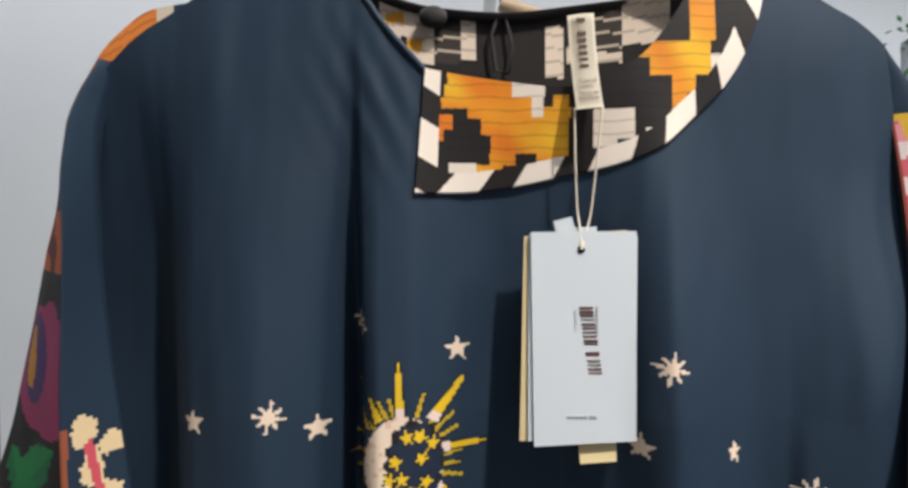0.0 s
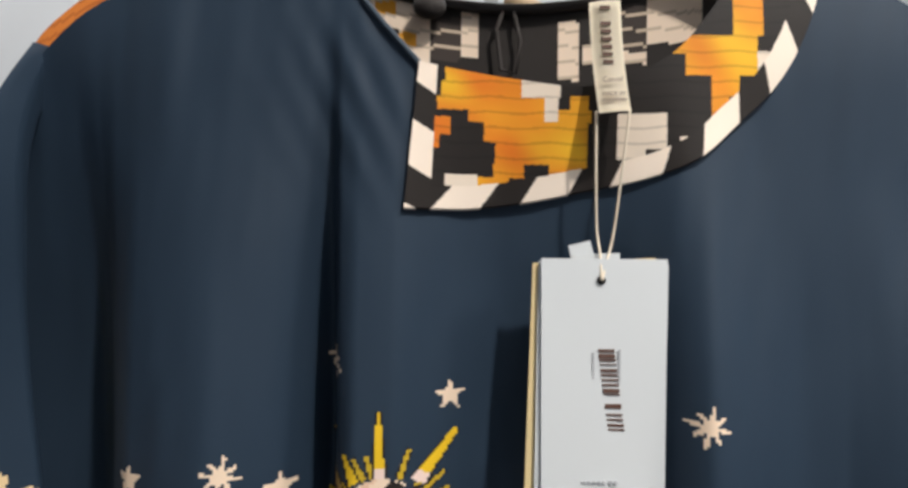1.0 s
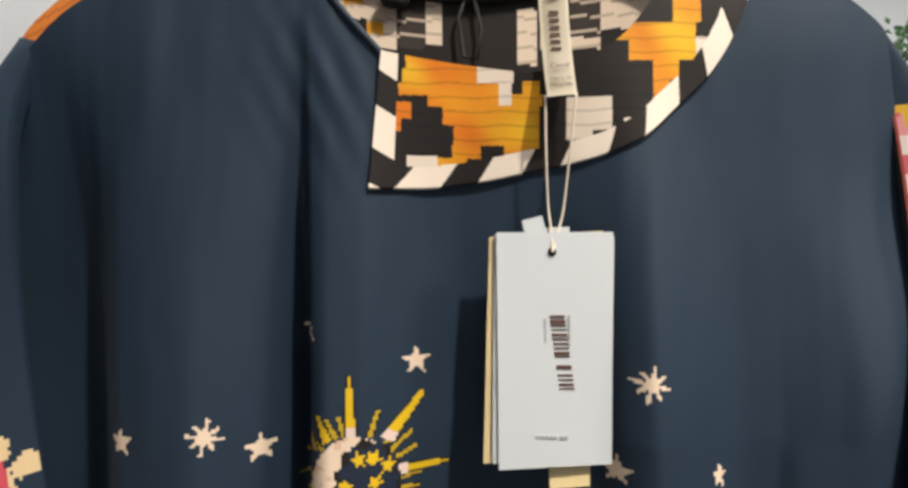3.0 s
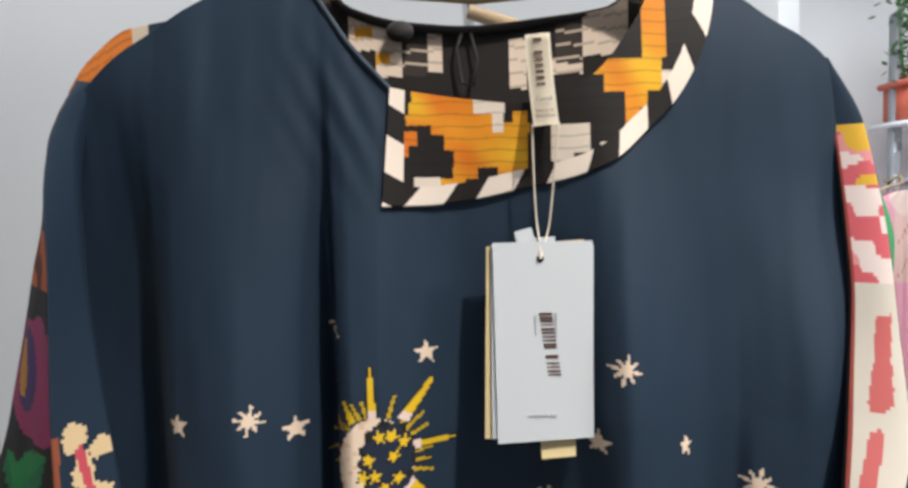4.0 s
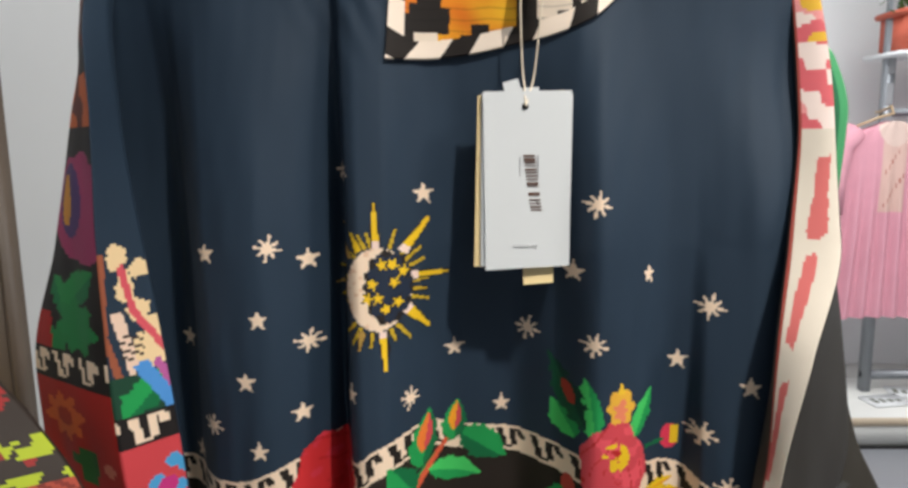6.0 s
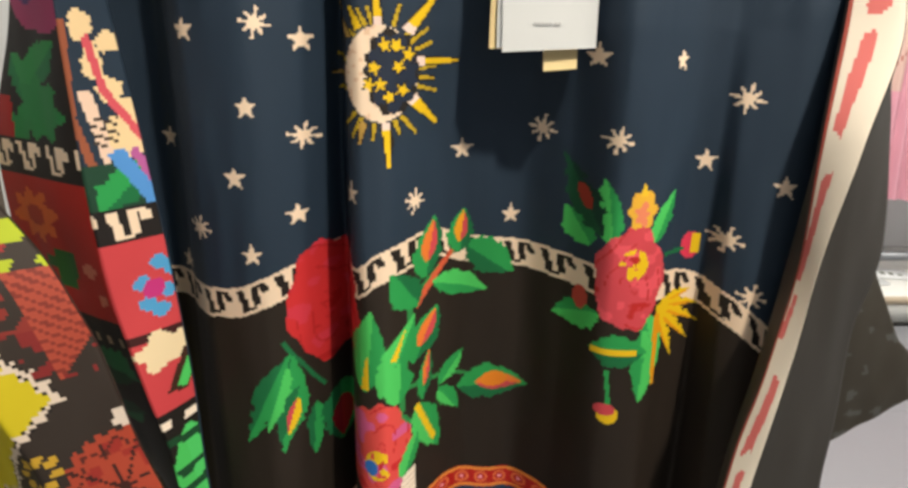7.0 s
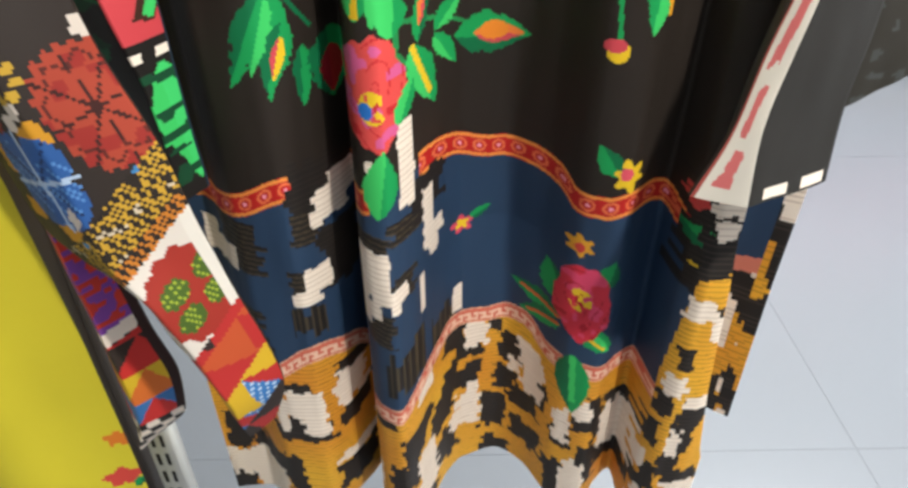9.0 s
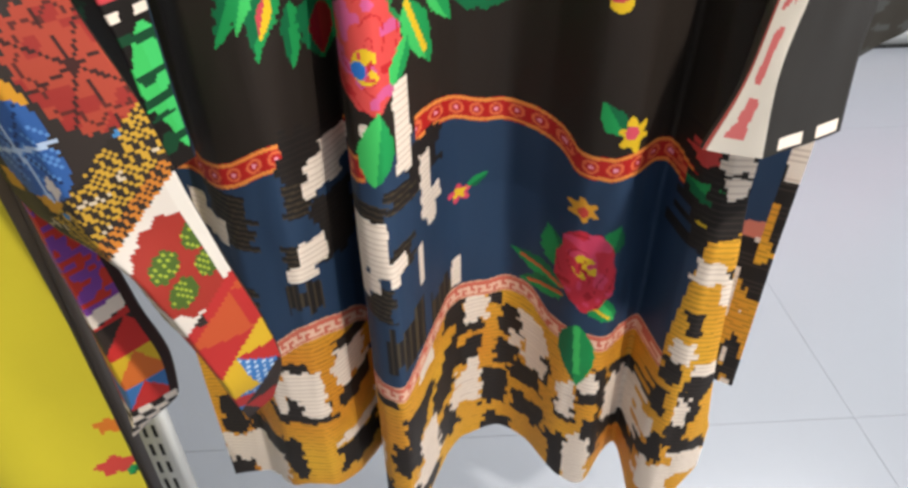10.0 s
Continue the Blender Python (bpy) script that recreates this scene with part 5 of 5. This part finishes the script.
TUNIC = [(0.885, (0.24, 0.505), (0.34, 0.475), (0.442, 0.490)), (0.94, (0.24, 0.505), (0.34, 0.475), (0.434, 0.490)), (1.00, (0.24, 0.50), (0.33, 0.470), (0.405, 0.488)), (1.068, (0.24, 0.50), (0.32, 0.465), (0.372, 0.485)),
         (1.16, (0.24, 0.50), (0.31, 0.46), (0.348, 0.48)), (1.26, (0.24, 0.50), (0.30, 0.455), (0.338, 0.475)), (1.34, (0.24, 0.50), (0.29, 0.455), (0.340, 0.47)), (1.385, (0.24, 0.50), (0.285, 0.46), (0.326, 0.47)), (1.42, (0.24, 0.49), (0.27, 0.47), (0.29, 0.48))]
sleeve("sleeve", [r for r in TUNIC if r[0] <= 1.26], lin(50, 47, 42), tunic_paint, tunic, "plain blackish long sleeve", 0.03, 56, 0.095)
sleeve("shoulder", [r for r in TUNIC if r[0] >= 1.26], lin(36, 104, 70), tunic_paint, tunic, "green shoulder piece")
tunic_hanger = tagged(empty("clothes_hanger", (0.20, 0.52, 1.5)), "plain plastic hanger behind the kurta", "hanger")
part("arm", tube([(0.035, 0.52, 1.53), (0.12, 0.52, 1.50), (0.20, 0.515, 1.46), (0.285, 0.495, 1.405)], 0.006, 8), HANGER, tunic_hanger)
part("hook", tube([(0.036, 0.52, 1.53), (0.036, 0.52, 1.62), (0.047, 0.52, 1.655), (0.036, 0.52, 1.664), (0.026, 0.52, 1.655)], 0.0018, 8), STEEL, tunic_hanger)

# ---- far side of the shop ----
plinth = tagged(empty("display_plinth", (2.4, 2.95, 0)), "low white display plinth with a beige front edge", "plinth")
bm = bmesh.new()
box(bm, (1.45, 2.70, 0.012), (3.6, 3.38, 0.14), 0.004)
part("body", bm, material("plinth_white", lin(232, 232, 228), 0.4, vary=0.03), plinth)
bm = bmesh.new()
box(bm, (1.45, 2.694, 0.10), (3.6, 2.700, 0.135))
part("front_edge", bm, material("beige_edge", lin(206, 188, 164), 0.5, vary=0.06), plinth, "beige edge strip")
# dark slab gives the shade of the gap under the plinth
bm = bmesh.new()
box(bm, (1.46, 2.692, 0.0), (3.58, 3.36, 0.012))
part("gap_shade", bm, DARK, plinth)

frame_metal = material("brushed_metal", lin(150, 154, 160), 0.4, 0.5)
stand = tagged(empty("display_stand", (2.0, 3.0, 0.14)), "grey metal display stand with slotted uprights", "stand")
for x in (1.84, 2.65):
    bm = bmesh.new()
    box(bm, (x - 0.02, 2.98, 0.14), (x + 0.02, 3.02, 2.1), 0.003)
    part("upright", bm, frame_metal, stand)
    for z in np.arange(1.30, 2.0, 0.13):
        bm = bmesh.new()
        box(bm, (x - 0.013, 2.977, z), (x + 0.013, 2.985, z + 0.09))
        part("slot", bm, GREY_METAL, stand, "", False)
for z in (0.20, 1.38):
    bm = bmesh.new()
    box(bm, (1.82, 2.985, z), (2.67, 3.015, z + 0.035), 0.003)
    part("rail", bm, frame_metal, stand)
bm = bmesh.new()
box(bm, (1.80, 2.86, 1.625), (2.70, 3.14, 1.645), 0.003)
part("shelf", bm, WALL, stand)


def dress(x, y, pink, label):
    ob = tagged(empty("pink_dress", (x, y, 1.40)), label, "dress", "pink dresses on the stand")
    zz = np.linspace(0.53, 1.36, 160)
    tt = np.linspace(-1, 1, 90)
    half = smooth_line(zz, [(0.53, 0.235), (0.9, 0.205), (1.15, 0.195), (1.27, 0.20), (1.33, 0.16), (1.36, 0.07)])
    Xd = x + half[:, None] * tt[None]
    Zd = np.repeat(zz[:, None], 90, 1) - 0.02 * np.abs(tt[None]) ** 2
    Yd = y - 0.03 * np.cos(tt * 1.5)[None] + 0.014 * np.sin(tt * 22 + 0.6)[None] * np.clip((1.25 - Zd) / 0.4, 0.1, 1)
    c = Canvas(Xd[:-1, :-1], Zd[:-1, :-1], pink)
    c.rect(x - 0.05, 0.98, x + 0.05, 1.33, lin(222, 186, 176))
    for k in range(12):
        c.rect(x - 0.036 + 0.012 * (k % 7), 1.0 + 0.02 * k, x - 0.030 + 0.012 * (k % 7), 1.02 + 0.02 * k, lin(186, 120, 110))
    c.put(np.hypot(c.u - x, (c.v - 1.36) * 0.7) < 0.075, lin(226, 200, 190))
    sheet("front", np.stack([Xd, Yd, Zd], -1), c.c, CLOTH, ob)
    sheet("back", np.stack([Xd, Yd * 0 + y + 0.03, Zd], -1)[::3, ::3], c.c[::3, ::3][:53, :29] * 0 + np.array(pink), CLOTH, ob)
    for side in (-1, 1):
        bm = tube([(x + side * 0.15, y, 1.325), (x + side * 0.205, y, 1.26), (x + side * 0.235, y - 0.005, 1.12), (x + side * 0.25, y - 0.01, 0.98)], lambda t: 0.045 + 0.012 * t, 14)
        part("sleeve", bm, material("pink_cloth", pink, 0.75, vary=0.15, scale=14, bump=0.3), ob)
    part("hanger", tube([(x - 0.16, y, 1.335), (x - 0.06, y, 1.375), (x, y, 1.39), (x, y + 0.02, 1.42), (x, y + 0.10, 1.40), (x, y + 0.13, 1.40)], 0.006, 8), HANGER, ob)
    return ob


dress(1.80, 2.87, lin(226, 162, 178), "pink cotton dress with pale embroidered neck on a stand")
dress(2.22, 2.87, lin(218, 142, 164), "deeper pink cotton dress beside another on a stand")

planter = tagged(empty("planter", (2.15, 2.97, 1.645)), "terracotta planter box with leafy green plants on shelf", "planter")
bm = bmesh.new()
box(bm, (1.83, 2.88, 1.645), (2.50, 3.08, 1.80), 0.01)
part("pot", bm, TERRACOTTA, planter, "terracotta box with raised round")
bm = bmesh.new()
box(bm, (1.81, 2.87, 1.79), (2.52, 3.09, 1.815), 0.006)
part("rim", bm, TERRACOTTA, planter)
bm = bmesh.new()
bmesh.ops.create_cone(bm, cap_ends=True, segments=24, radius1=0.035, radius2=0.03, depth=0.012, matrix=pose(1.93, 2.876, 1.72, 90))
part("rosette", bm, TERRACOTTA, planter)
rng = random.Random(4)
for x in (1.86, 1.95, 2.04, 2.16, 2.3):
    stem = part("stem", tube([(x, 2.97, 1.80), (x + rng.uniform(-0.03, 0.03), 2.97, 1.95), (x + rng.uniform(-0.05, 0.05), 2.96, 2.15)], lambda t: 0.006 - 0.004 * t, 6), LEAF, planter)
    verts, faces = [], []
    for k in range(150):
        h = rng.uniform(0.02, 0.38)
        cx, cy, cz = x + rng.gauss(0, 0.035), 2.97 + rng.gauss(0, 0.035), 1.80 + h
        a, b = rng.uniform(0, math.tau), rng.uniform(-0.6, 0.9)
        d = Vector((math.cos(a) * math.cos(b), math.sin(a) * math.cos(b), math.sin(b))) * rng.uniform(0.03, 0.055)
        w = d.cross(Vector((0.2, 0.4, 1))).normalized() * 0.011
        o = Vector((cx, cy, cz))
        n0 = len(verts)
        verts += [o, o + d * 0.5 + w, o + d, o + d * 0.5 - w]
        faces.append((n0, n0 + 1, n0 + 2, n0 + 3))
    me = bpy.data.meshes.new("foliage")
    me.from_pydata(verts, [], faces)
    me.materials.append(LEAF)
    leaves = new("foliage", me)
    leaves.parent = planter
    leaves.matrix_parent_inverse = planter.matrix_basis.inverted()

# folded papers lying on the plinth
for k, (x, y, turn) in enumerate(((1.86, 2.86, 10), (2.02, 2.95, -15), (2.2, 2.85, 30))):
    bm = bmesh.new()
    box(bm, (-0.09, -0.06, 0), (0.09, 0.06, 0.012), 0.003)
    bmesh.ops.transform(bm, matrix=pose(x, y, 0.14, 0, 0, turn), verts=bm.verts)
    paper = tagged(part("folded_cloth", bm, WALL), "white folded cloth with grey print lying on the plinth", "cloth", "folded cloths on the plinth")
    for m in range(4):
        bm = bmesh.new()
        box(bm, (-0.07 + 0.035 * m, -0.03, 0.012), (-0.05 + 0.035 * m, 0.02 - 0.01 * m, 0.0135))
        bmesh.ops.transform(bm, matrix=pose(x, y, 0.14, 0, 0, turn), verts=bm.verts)
        part("print_mark", bm, GREY_INK, paper, "", False)

# floor tiles
bm = bmesh.new()
box(bm, (-0.5996, -0.5996, -0.008), (0.5996, 0.5996, 0.0), 0.0004)
tile_mesh = bpy.data.meshes.new("tile")
bm.to_mesh(tile_mesh)
bm.free()
tile_mesh.materials.append(FLOOR)
for i in range(-2, 3):
    for j in range(-2, 3):
        tile = new("tile", tile_mesh)
        tile.parent = floor
        tile.matrix_parent_inverse = floor.matrix_basis.inverted()
        tile.location = (0.23 + 1.2 * i, 0.20 + 1.2 * j, 0.0)
